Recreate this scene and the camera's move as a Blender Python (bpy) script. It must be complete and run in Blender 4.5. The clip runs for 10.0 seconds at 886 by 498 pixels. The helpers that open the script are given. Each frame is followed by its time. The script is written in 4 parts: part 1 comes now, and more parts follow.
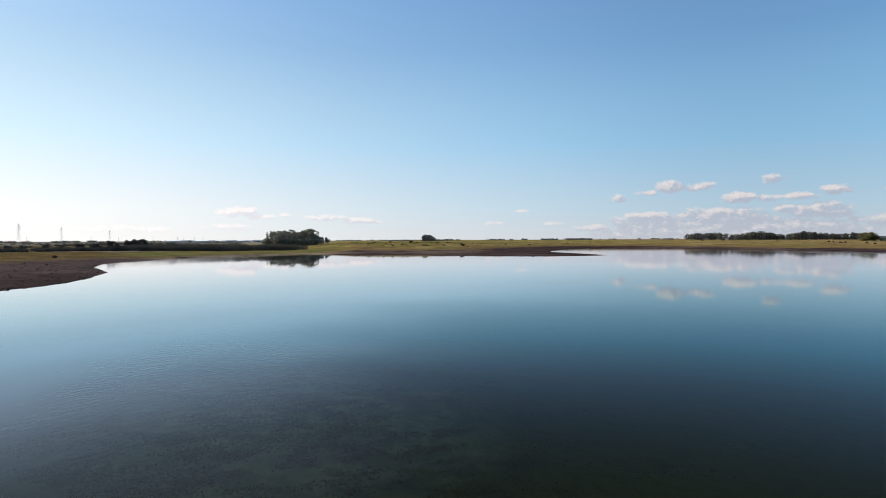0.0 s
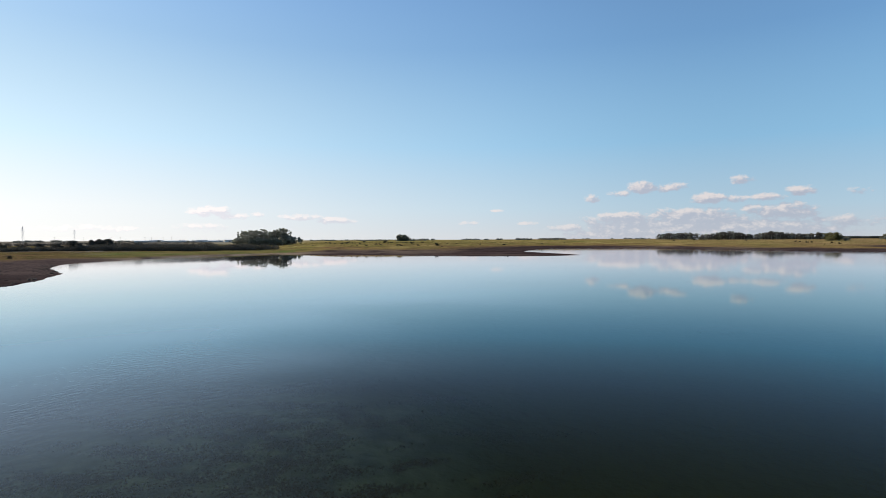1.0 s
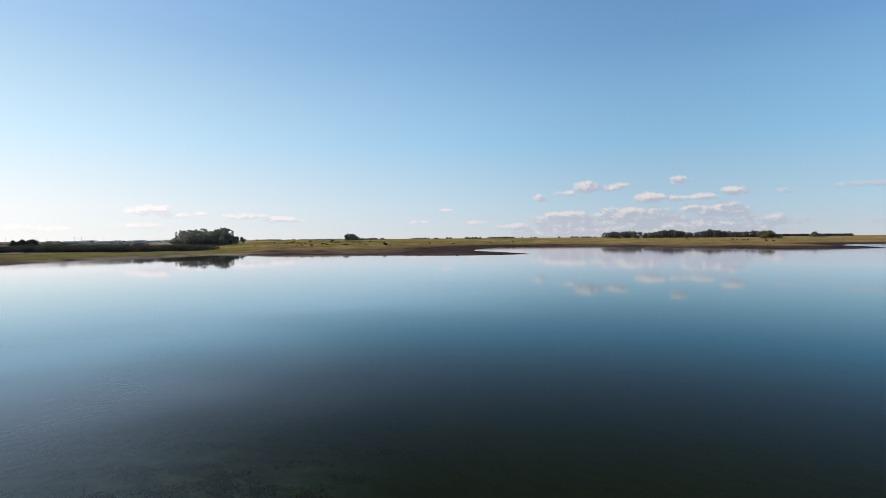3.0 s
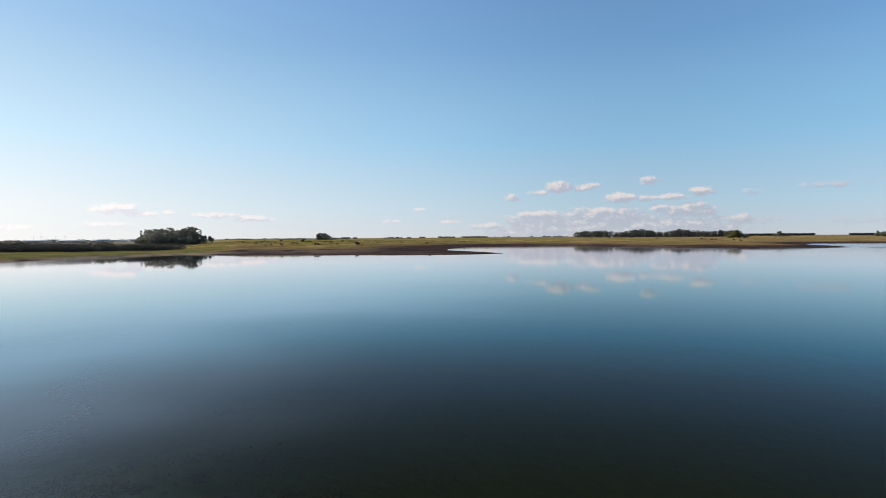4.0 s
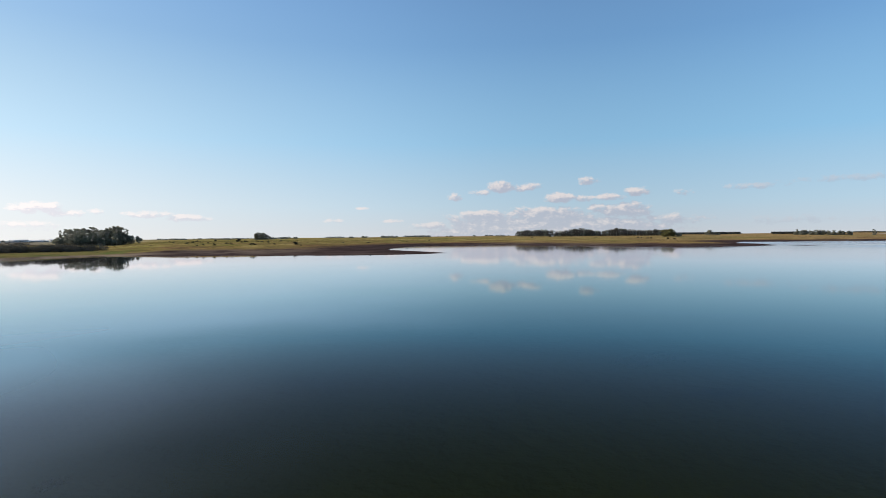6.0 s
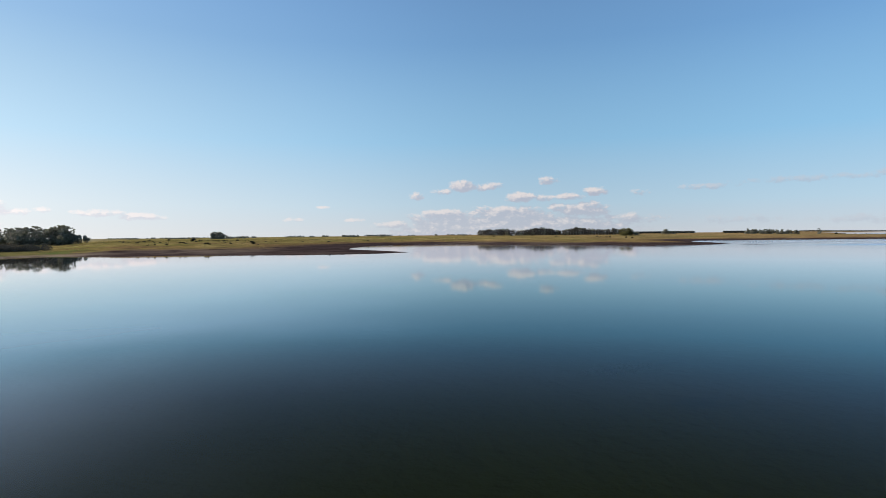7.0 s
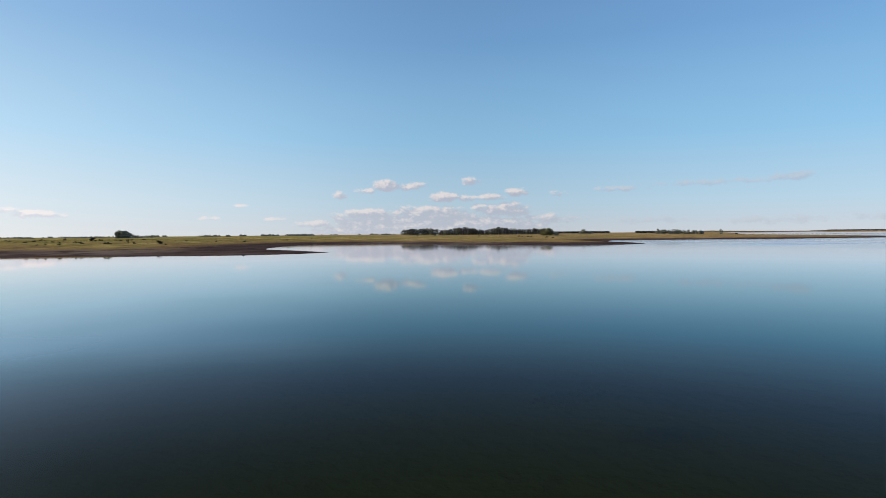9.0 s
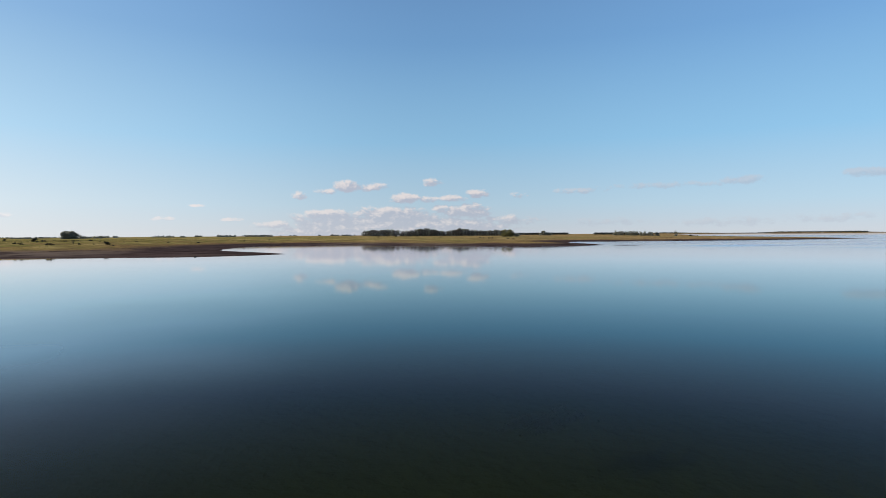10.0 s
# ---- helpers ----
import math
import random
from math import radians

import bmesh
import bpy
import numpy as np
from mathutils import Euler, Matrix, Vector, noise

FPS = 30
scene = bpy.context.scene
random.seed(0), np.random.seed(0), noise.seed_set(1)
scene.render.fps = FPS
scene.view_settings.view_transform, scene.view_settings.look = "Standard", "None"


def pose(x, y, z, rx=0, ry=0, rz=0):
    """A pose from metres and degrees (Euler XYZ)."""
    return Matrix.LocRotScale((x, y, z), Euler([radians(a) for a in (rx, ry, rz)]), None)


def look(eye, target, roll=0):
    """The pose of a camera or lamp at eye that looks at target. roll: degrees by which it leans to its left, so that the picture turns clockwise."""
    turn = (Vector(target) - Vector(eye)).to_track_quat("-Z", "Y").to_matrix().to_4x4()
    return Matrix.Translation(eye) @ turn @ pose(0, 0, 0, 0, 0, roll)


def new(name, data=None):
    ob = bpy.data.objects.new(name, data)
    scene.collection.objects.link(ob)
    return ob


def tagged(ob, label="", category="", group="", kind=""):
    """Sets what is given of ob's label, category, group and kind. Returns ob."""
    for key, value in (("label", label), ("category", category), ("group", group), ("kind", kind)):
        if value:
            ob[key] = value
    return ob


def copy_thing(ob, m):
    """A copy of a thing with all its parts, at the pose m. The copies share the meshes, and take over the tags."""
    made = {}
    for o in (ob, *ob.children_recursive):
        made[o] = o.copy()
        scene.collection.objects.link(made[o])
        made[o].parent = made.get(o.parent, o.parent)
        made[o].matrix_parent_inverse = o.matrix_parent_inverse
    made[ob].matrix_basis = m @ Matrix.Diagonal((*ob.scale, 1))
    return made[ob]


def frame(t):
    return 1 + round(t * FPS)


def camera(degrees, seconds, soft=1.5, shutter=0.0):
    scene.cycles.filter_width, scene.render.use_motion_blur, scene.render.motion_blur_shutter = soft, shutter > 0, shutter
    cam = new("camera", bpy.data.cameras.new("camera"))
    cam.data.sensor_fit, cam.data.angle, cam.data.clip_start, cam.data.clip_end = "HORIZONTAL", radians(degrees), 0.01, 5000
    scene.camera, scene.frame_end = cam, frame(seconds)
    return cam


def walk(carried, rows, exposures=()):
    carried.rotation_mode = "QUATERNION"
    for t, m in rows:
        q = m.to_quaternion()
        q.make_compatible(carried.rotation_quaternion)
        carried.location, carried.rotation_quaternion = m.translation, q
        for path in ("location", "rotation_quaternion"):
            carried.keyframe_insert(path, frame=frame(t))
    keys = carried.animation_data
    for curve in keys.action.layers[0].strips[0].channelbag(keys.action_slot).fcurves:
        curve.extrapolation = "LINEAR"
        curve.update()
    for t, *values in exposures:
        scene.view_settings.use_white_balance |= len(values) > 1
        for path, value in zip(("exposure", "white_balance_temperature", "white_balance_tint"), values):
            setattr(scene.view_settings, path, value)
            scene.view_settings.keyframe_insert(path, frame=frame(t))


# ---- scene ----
cam = camera(74.26, 10.0, soft=0.85)
PATH = [
    (0, (-1.008, 2.250, 9.791), (-1.008, 4.250, 9.763), -0.2),
    (0.5, (-0.689, 4.579, 9.779), (-0.645, 6.578, 9.750), -0.2),
    (1, (-0.334, 6.921, 9.766), (-0.249, 8.919, 9.737), -0.2),
    (1.5, (0.038, 9.268, 9.758), (0.166, 11.264, 9.730), -0.3),
    (2, (0.445, 11.625, 9.767), (0.611, 13.618, 9.738), -0.3),
    (2.5, (0.923, 13.955, 9.793), (1.133, 15.944, 9.762), -0.4),
    (4, (2.431, 20.631, 9.825), (2.777, 22.601, 9.789), -0.4),
    (4.5, (2.987, 22.814, 9.827), (3.377, 24.775, 9.790), -0.5),
    (5, (3.605, 24.970, 9.828), (4.039, 26.922, 9.789), -0.5),
    (5.5, (4.291, 27.110, 9.827), (4.770, 29.051, 9.788), -0.5),
    (7, (6.571, 33.497, 9.815), (7.230, 35.385, 9.771), -0.6),
    (7.5, (7.412, 35.626, 9.813), (8.127, 37.493, 9.767), -0.5),
    (8, (8.336, 37.758, 9.813), (9.110, 39.602, 9.766), -0.5),
    (8.5, (9.347, 39.894, 9.825), (10.180, 41.712, 9.777), -0.5),
    (9, (10.431, 42.029, 9.843), (11.329, 43.815, 9.795), -0.5),
    (9.5, (11.599, 44.133, 9.862), (12.557, 45.888, 9.816), -0.5),
    (10, (12.818, 46.206, 9.874), (13.832, 47.929, 9.829), -0.4),
]
EXPOSURE = 0.4
walk(cam, [(t, look(e, a, r)) for t, e, a, r in PATH], exposures=[(0, EXPOSURE), (10, EXPOSURE)])

# ---- light: low sun from the west, hazy blue sky with a few clouds ----
SUN_AZ, SUN_EL = -62.0, 22.0            # degrees from +y towards +x, and above the horizon


class Nodes:
    """Short hand for building node trees."""

    def __init__(self, tree):
        self.tree = tree
        tree.nodes.clear()

    def add(self, kind, **settings):
        n = self.tree.nodes.new(kind)
        for key, value in settings.items():
            setattr(n, key, value)
        return n

    def plug(self, socket, value):
        if isinstance(value, bpy.types.NodeSocket):
            self.tree.links.new(value, socket)
        elif value is not None:
            socket.default_value = value

    def math(self, op, a, b=None, c=None, clamp=False):
        n = self.add("ShaderNodeMath", operation=op, use_clamp=clamp)
        for socket, value in zip(n.inputs, (a, b, c)):
            self.plug(socket, value)
        return n.outputs[0]

    def vec(self, op, a, b=None):
        n = self.add("ShaderNodeVectorMath", operation=op)
        self.plug(n.inputs[0], a)
        if b is not None:
            self.plug(n.inputs[1], b)
        return n.outputs[0]

    def noise(self, vector, scale, detail=4.0, rough=0.55, dist=0.0, dims="3D"):
        n = self.add("ShaderNodeTexNoise", noise_dimensions=dims)
        if vector is not None:
            self.plug(n.inputs["Vector"], vector)
        n.inputs["Scale"].default_value = scale
        n.inputs["Detail"].default_value = detail
        n.inputs["Roughness"].default_value = rough
        n.inputs["Distortion"].default_value = dist
        return n.outputs["Fac"]

    def ramp(self, fac, stops):
        n = self.add("ShaderNodeValToRGB")
        e = n.color_ramp.elements
        while len(e) < len(stops):
            e.new(0.5)
        for el, (at, col) in zip(e, stops):
            el.position = at
            el.color = (*col, 1.0) if len(col) == 3 else col
        self.plug(n.inputs[0], fac)
        return n.outputs[0]

    def smooth(self, value, lo, hi):
        n = self.add("ShaderNodeMapRange", interpolation_type="SMOOTHSTEP")
        self.plug(n.inputs[0], value)
        n.inputs[1].default_value, n.inputs[2].default_value = lo, hi
        return n.outputs[0]

    def mix(self, fac, a, b, blend="MIX"):
        n = self.add("ShaderNodeMix", data_type="RGBA", blend_type=blend)
        self.plug(n.inputs[0], fac)
        for socket, value in ((n.inputs[6], a), (n.inputs[7], b)):
            self.plug(socket, (*value, 1.0) if isinstance(value, tuple) and len(value) == 3 else value)
        return n.outputs[2]


SKY_STRENGTH = 0.11
# haze over the blue of the sky: elevation in degrees and radiance, away from the sun and towards it
HAZE_EAST = [(0, (3.98, 4.25, 4.58)), (3, (3.12, 4.28, 5.15)), (9, (1.88, 3.62, 5.28)), (18, (1.17, 2.52, 4.45)), (30, (1.05, 2.2, 4.1))]
HAZE_WEST = [(0, (8.0, 7.8, 7.4)), (3, (7.9, 7.8, 7.55)), (9, (5.75, 7.1, 7.95)), (18, (3.6, 5.05, 6.35)), (30, (2.45, 3.8, 5.35))]
CLOUD_LIT, CLOUD_SHADE = (5.35, 4.85, 4.75), (2.95, 3.12, 3.75)

# azimuth, elevation, half width, half height (degrees), density
CLOUDS_HIGH = [
    (21.1, 4.85, 1.45, 0.75, 1.2), (23.5, 4.8, 1.9, 0.5, 0.85), (19.3, 4.35, 1.3, 0.36, 0.72),
    (26.8, 3.65, 1.75, 0.66, 1.15), (29.0, 3.5, 1.2, 0.4, 0.6), (29.5, 5.2, 1.2, 0.5, 0.85), (31.4, 3.65, 2.0, 0.45, 0.78),
    (33.9, 4.05, 1.4, 0.5, 0.92), (16.7, 3.9, 0.95, 0.46, 0.78), (38.0, 3.9, 1.1, 0.36, 0.5),
]
CLOUDS_LOW = [
    (26.0, 0.5, 13.5, 1.85, 1.5), (19.5, 1.75, 4.2, 0.95, 1.0), (25.5, 2.1, 5.0, 0.95, 1.1),
    (32.8, 2.3, 3.0, 0.95, 1.0), (14.5, 1.15, 2.3, 0.5, 0.85), (37.0, 1.5, 3.6, 0.6, 0.7), (30.3, 2.6, 1.2, 0.5, 0.8),
    (56.3, 1.1, 6.0, 0.5, 0.5), (64.0, 1.3, 4.0, 0.5, 0.5), (46.0, 1.2, 4.5, 0.45, 0.5),
]
CLOUDS_WEST = [
    (-19.3, 2.75, 2.3, 0.6, 0.95), (-17.2, 2.3, 1.6, 0.4, 0.8), (-14.9, 2.5, 1.0, 0.3, 0.7),
    (-11.2, 2.25, 2.2, 0.4, 0.85), (-8.0, 1.95, 2.2, 0.42, 0.95), (7.7, 2.85, 0.7, 0.2, 0.75),
    (10.5, 1.65, 1.3, 0.24, 0.65), (4.7, 1.7, 1.4, 0.24, 0.55), (-28.5, 1.1, 5.5, 0.4, 0.55), (-20.0, 1.2, 3.2, 0.5, 0.65),
]
CLOUDS_EAST = [
    (57.6, 4.7, 2.3, 0.5, 0.85), (51.0, 4.5, 6.0, 0.36, 0.62), (43.5, 4.2, 3.2, 0.34, 0.6),
    (67.0, 4.85, 2.6, 0.5, 0.95), (72.5, 4.3, 3.0, 0.5, 0.8), (84.0, 3.0, 8.0, 1.0, 0.7), (-58.0, 2.0, 7.0, 0.5, 0.6),
]


def make_world():
    world = bpy.data.worlds.new("sky")
    scene.world = world
    world.use_nodes = True
    k = Nodes(world.node_tree)
    sky = k.add("ShaderNodeTexSky", sky_type="NISHITA", sun_disc=False)
    sky.sun_elevation, sky.sun_rotation = radians(SUN_EL), radians(SUN_AZ)
    sky.altitude, sky.air_density, sky.dust_density, sky.ozone_density = 0.0, 1.0, 0.6, 2.4
    way = k.add("ShaderNodeTexCoord").outputs["Generated"]
    xyz = k.add("ShaderNodeSeparateXYZ")
    k.plug(xyz.inputs[0], way)
    az = k.math("MULTIPLY", k.math("ARCTAN2", xyz.outputs[0], xyz.outputs[1]), 57.2958)
    el = k.math("MULTIPLY", k.math("ARCSINE", xyz.outputs[2]), 57.2958)

    # haze towards the horizon, whiter on the sun's side
    side = k.math("MULTIPLY_ADD", xyz.outputs[0], math.sin(radians(SUN_AZ)), k.math("MULTIPLY", xyz.outputs[1], math.cos(radians(SUN_AZ))))
    # the sky is deepest at right angles to the sun
    deep = k.math("SUBTRACT", 1.0, k.smooth(k.math("ABSOLUTE", side), 0.0, 0.4))
    phase = k.math("MULTIPLY_ADD", k.smooth(k.math("MULTIPLY", side, -1.0), 0.2, 0.75), 0.10, k.math("MULTIPLY_ADD", deep, -0.08, 1.0))
    side = k.math("POWER", k.math("MULTIPLY_ADD", side, 1 / 1.5, 0.5 / 1.5, clamp=True), 3.3)
    up = k.math("MULTIPLY", el, 1 / 30, clamp=True)
    east, west = (k.ramp(up, [(e / 30, tuple(c / 8 for c in col)) for e, col in stops]) for stops in (HAZE_EAST, HAZE_WEST))
    haze = k.vec("MULTIPLY", k.mix(side, east, west), (8.0, 8.0, 8.0))
    blue = k.mix(1.0, sky.outputs[0], (0.81, 0.98, 1.13), "MULTIPLY")
    air = k.mix(k.smooth(el, 12.0, 34.0), haze, blue)
    air = k.vec("MULTIPLY", air, k.vec("ADD", phase, (0.0, 0.0, 0.0)))

    def cloud_body(da, de):
        """Thickness of the clouds at the direction moved by da, de degrees: flat-based heaps with ragged tops."""
        a, e = k.math("ADD", az, da), k.math("ADD", el, de)
        field = None
        for ca, ce, w, h, d in CLOUDS_HIGH + CLOUDS_LOW + CLOUDS_WEST + CLOUDS_EAST:
            u = k.math("MULTIPLY_ADD", a, 1 / w, -ca / w)
            v = k.math("MULTIPLY_ADD", e, 1 / h, -ce / h)
            r = k.math("MULTIPLY_ADD", u, u, k.math("MULTIPLY", v, v))
            f = k.math("MULTIPLY_ADD", r, -d, d)
            field = f if field is None else k.math("MAXIMUM", field, f)
        field = k.math("MAXIMUM", field, -1.0)
        c = k.add("ShaderNodeCombineXYZ")
        k.plug(c.inputs[0], k.math("MULTIPLY", a, 0.85))
        k.plug(c.inputs[1], k.math("MULTIPLY", e, 1.45))
        heap = k.noise(c.outputs[0], 1.0, 3.0, 0.5, 0.0, "2D")
        curl = k.noise(c.outputs[0], 3.6, 6.0, 0.62, 0.3, "2D")
        ragged = k.math("MULTIPLY_ADD", heap, 1.5, k.math("MULTIPLY_ADD", curl, 0.85, -1.24))
        return k.math("ADD", k.math("MULTIPLY_ADD", field, 1.0, -0.02), ragged)

    body = cloud_body(0.0, 0.0)
    cover = k.math("MULTIPLY", k.smooth(body, 0.0, 0.72), k.math("MULTIPLY_ADD", k.smooth(el, 0.3, 3.6), 0.3, 0.56))
    lit = k.smooth(k.math("SUBTRACT", body, cloud_body(-0.34, 0.36)), -0.02, 0.98)
    # thin veils in the east, where the sun shines through rather than on them
    veil = k.smooth(az, 37.0, 47.0)
    lit = k.math("MULTIPLY", k.math("MULTIPLY_ADD", side, 0.8, lit, clamp=True), k.math("MULTIPLY_ADD", veil, -0.6, 1.0))
    cover = k.math("MULTIPLY", cover, k.math("MULTIPLY_ADD", veil, -0.45, 1.0))
    cloud = k.mix(lit, CLOUD_SHADE, CLOUD_LIT)
    glare = k.math("MULTIPLY_ADD", side, 0.75, 1.0)
    cloud = k.vec("MULTIPLY", cloud, k.vec("ADD", glare, (0.0, 0.0, 0.0)))
    back = k.add("ShaderNodeBackground")
    k.plug(back.inputs[0], k.mix(cover, air, cloud))
    back.inputs[1].default_value = SKY_STRENGTH
    out = k.add("ShaderNodeOutputWorld")
    k.plug(out.inputs[0], back.outputs[0])


make_world()

sun_data = bpy.data.lights.new("sun", "SUN")
sun_data.energy, sun_data.angle, sun_data.color = 5.0, radians(0.6), (1.0, 0.86, 0.68)
sun = new("sun", sun_data)
_a, _e = radians(SUN_AZ), radians(SUN_EL)
SUN_WAY = Vector((math.sin(_a) * math.cos(_e), math.cos(_a) * math.cos(_e), math.sin(_e)))
sun.matrix_world = look(SUN_WAY * 400, (0, 0, 0))


# ---- materials ----
def material(name):
    m = bpy.data.materials.new(name)
    m.use_nodes = True
    return m, Nodes(m.node_tree)


def finish(k, shader):
    k.plug(k.add("ShaderNodeOutputMaterial").inputs[0], shader)


def principled(k, color, rough, bump=None, strength=0.3, distance=0.05, metal=0.0, spec=0.3):
    p = k.add("ShaderNodeBsdfPrincipled")
    k.plug(p.inputs["Base Color"], (*color, 1.0) if isinstance(color, tuple) else color)
    k.plug(p.inputs["Roughness"], rough)
    p.inputs["Metallic"].default_value = metal
    p.inputs["Specular IOR Level"].default_value = spec
    if bump is not None:
        b = k.add("ShaderNodeBump")
        b.inputs["Strength"].default_value, b.inputs["Distance"].default_value = strength, distance
        k.plug(b.inputs["Height"], bump)
        k.plug(p.inputs["Normal"], b.outputs[0])
    return p.outputs[0]


def ground_material():
    """Dark drawdown mud by the water, dry grass above it, green in the damp hollows, silt darkened with depth on the
    bed.
    """
    m, k = material("ground")
    pos = k.add("ShaderNodeNewGeometry").outputs["Position"]
    xyz = k.add("ShaderNodeSeparateXYZ")
    k.plug(xyz.inputs[0], pos)
    z = xyz.outputs[2]
    bank = k.add("ShaderNodeAttribute", attribute_name="bank").outputs["Fac"]
    wide, mid, fine = k.noise(pos, 0.006, 5), k.noise(pos, 0.05, 5), k.noise(pos, 0.7, 6)
    damp = k.add("ShaderNodeAttribute", attribute_name="damp").outputs["Fac"]
    # mud: reddish brown, streaked along old water lines
    lines = k.noise(k.vec("MULTIPLY", pos, (0.012, 0.012, 5.5)), 1.0, 4, 0.6)
    mud = k.mix(k.smooth(mid, 0.3, 0.7), (0.029, 0.0205, 0.0205), (0.066, 0.047, 0.045))
    mud = k.mix(k.math("MULTIPLY", k.smooth(lines, 0.45, 0.75), 0.5), mud, (0.105, 0.072, 0.058))
    mud = k.mix(k.math("MULTIPLY", k.smooth(fine, 0.5, 0.8), 0.5), mud, (0.016, 0.011, 0.010))
    mud = k.mix(k.math("MULTIPLY", damp, k.smooth(mid, 0.3, 0.55)), mud, (0.250, 0.200, 0.150))
    moor = k.add("ShaderNodeAttribute", attribute_name="heath").outputs["Fac"]
    mud = k.mix(k.math("MULTIPLY", moor, k.math("MULTIPLY_ADD", k.smooth(fine, 0.35, 0.6), 0.5, 0.25)), mud, k.mix(mid, (0.075, 0.056, 0.051), (0.150, 0.114, 0.100)))
    # pasture: yellow green with straw and olive patches
    tuft = k.noise(pos, 0.17, 4)
    grass = k.mix(k.smooth(wide, 0.35, 0.65), (0.245, 0.208, 0.058), (0.345, 0.245, 0.098))
    grass = k.mix(k.math("MULTIPLY", k.smooth(mid, 0.42, 0.68), 0.8), grass, (0.130, 0.120, 0.038))
    grass = k.mix(k.math("MULTIPLY", k.smooth(tuft, 0.48, 0.64), 0.55), grass, (0.085, 0.078, 0.026))
    grass = k.mix(k.math("MULTIPLY", k.smooth(fine, 0.45, 0.75), 0.4), grass, (0.07, 0.07, 0.018))
    swathe = k.noise(k.vec("MULTIPLY", pos, (0.02, 0.009, 0.0)), 1.0, 5, 0.62)
    grass = k.mix(k.math("MULTIPLY", k.smooth(swathe, 0.47, 0.6), 0.6), grass, (0.100, 0.105, 0.030))
    straw = k.noise(k.vec("MULTIPLY", pos, (0.034, 0.013, 0.0)), 1.0, 5, 0.65)
    grass = k.mix(k.math("MULTIPLY", k.smooth(straw, 0.5, 0.62), 0.65), grass, (0.40, 0.315, 0.125))
    heath = k.mix(k.smooth(mid, 0.4, 0.65), (0.050, 0.040, 0.020), (0.095, 0.075, 0.034))
    bare = k.noise(k.vec("MULTIPLY", pos, (0.018, 0.05, 0.0)), 1.0, 4)
    heath = k.mix(k.math("MULTIPLY", k.math("MULTIPLY", k.smooth(bare, 0.57, 0.63), k.smooth(xyz.outputs[1], 330.0, 430.0)), 0.9), heath, (0.36, 0.33, 0.29))
    grass = k.mix(moor, grass, heath)
    green = k.mix(k.smooth(mid, 0.35, 0.65), (0.085, 0.122, 0.034), (0.165, 0.165, 0.055))
    ochre = k.mix(k.smooth(tuft, 0.4, 0.65), (0.250, 0.160, 0.066), (0.130, 0.092, 0.040))
    grass = k.mix(k.math("MULTIPLY", k.math("SUBTRACT", 1.0, k.smooth(k.math("MULTIPLY_ADD", wide, 2.5, k.math("SUBTRACT", bank, 1.25)), 1.6, 3.4)), 0.8), grass, ochre)
    dry = k.mix(k.smooth(tuft, 0.42, 0.62), (0.340, 0.230, 0.108), (0.215, 0.142, 0.068))
    grass = k.mix(k.math("MULTIPLY", k.smooth(xyz.outputs[0], 250.0, 900.0), 0.85), grass, dry)
    # dead reddish grass in long patches over the lower slopes
    dead = k.noise(k.vec("MULTIPLY", pos, (0.018, 0.035, 0.0)), 1.0, 5, 0.6)
    low = k.math("SUBTRACT", 1.0, k.smooth(bank, 3.0, 6.5))
    grass = k.mix(k.math("MULTIPLY", k.smooth(dead, 0.46, 0.6), k.math("MULTIPLY_ADD", low, 0.5, 0.3)), grass, k.mix(k.smooth(tuft, 0.4, 0.65), (0.185, 0.110, 0.058), (0.095, 0.060, 0.036)))
    grass = k.mix(k.math("MULTIPLY", damp, k.math("MULTIPLY_ADD", k.smooth(swathe, 0.38, 0.58), 0.65, 0.3)), grass, green)
    grass = k.mix(k.math("MULTIPLY", moor, k.math("MULTIPLY_ADD", k.smooth(tuft, 0.4, 0.6), 0.5, 0.3)), grass, heath)
    level = k.math("ADD", bank, k.math("MULTIPLY_ADD", mid, 0.8, -0.4))
    level = k.math("ADD", level, k.math("MULTIPLY_ADD", fine, 0.9, -0.45))
    level = k.math("ADD", level, k.math("MULTIPLY_ADD", tuft, 1.0, -0.5))
    level = k.math("MULTIPLY_ADD", damp, 0.9, level)
    fringe = k.mix(0.55, mud, (0.17, 0.115, 0.06))
    land = k.mix(k.smooth(level, 1.2, 1.5), mud, fringe)
    land = k.mix(k.smooth(level, 1.5, 1.85), land, grass)
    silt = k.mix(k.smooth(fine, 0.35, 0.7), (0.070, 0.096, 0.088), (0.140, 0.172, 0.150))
    # bed colour darkens with depth, in place of light absorbed by the water
    dim_silt = k.mix(mid, (0.014, 0.017, 0.009), (0.024, 0.027, 0.016))
    silt = k.mix(k.smooth(k.math("ADD", z, k.math("MULTIPLY_ADD", mid, 0.8, -0.4)), -2.3, -0.5), dim_silt, silt)
    land = k.mix(k.add("ShaderNodeAttribute", attribute_name="far_pale").outputs["Fac"], land, k.mix(mid, (0.42, 0.40, 0.38), (0.60, 0.58, 0.55)))
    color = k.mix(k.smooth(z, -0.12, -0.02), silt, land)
    shader = principled(k, color, 0.92, k.math("ADD", fine, k.noise(pos, 0.25, 5)), 0.8, 0.35, spec=0.0)
    finish(k, shader)
    return m


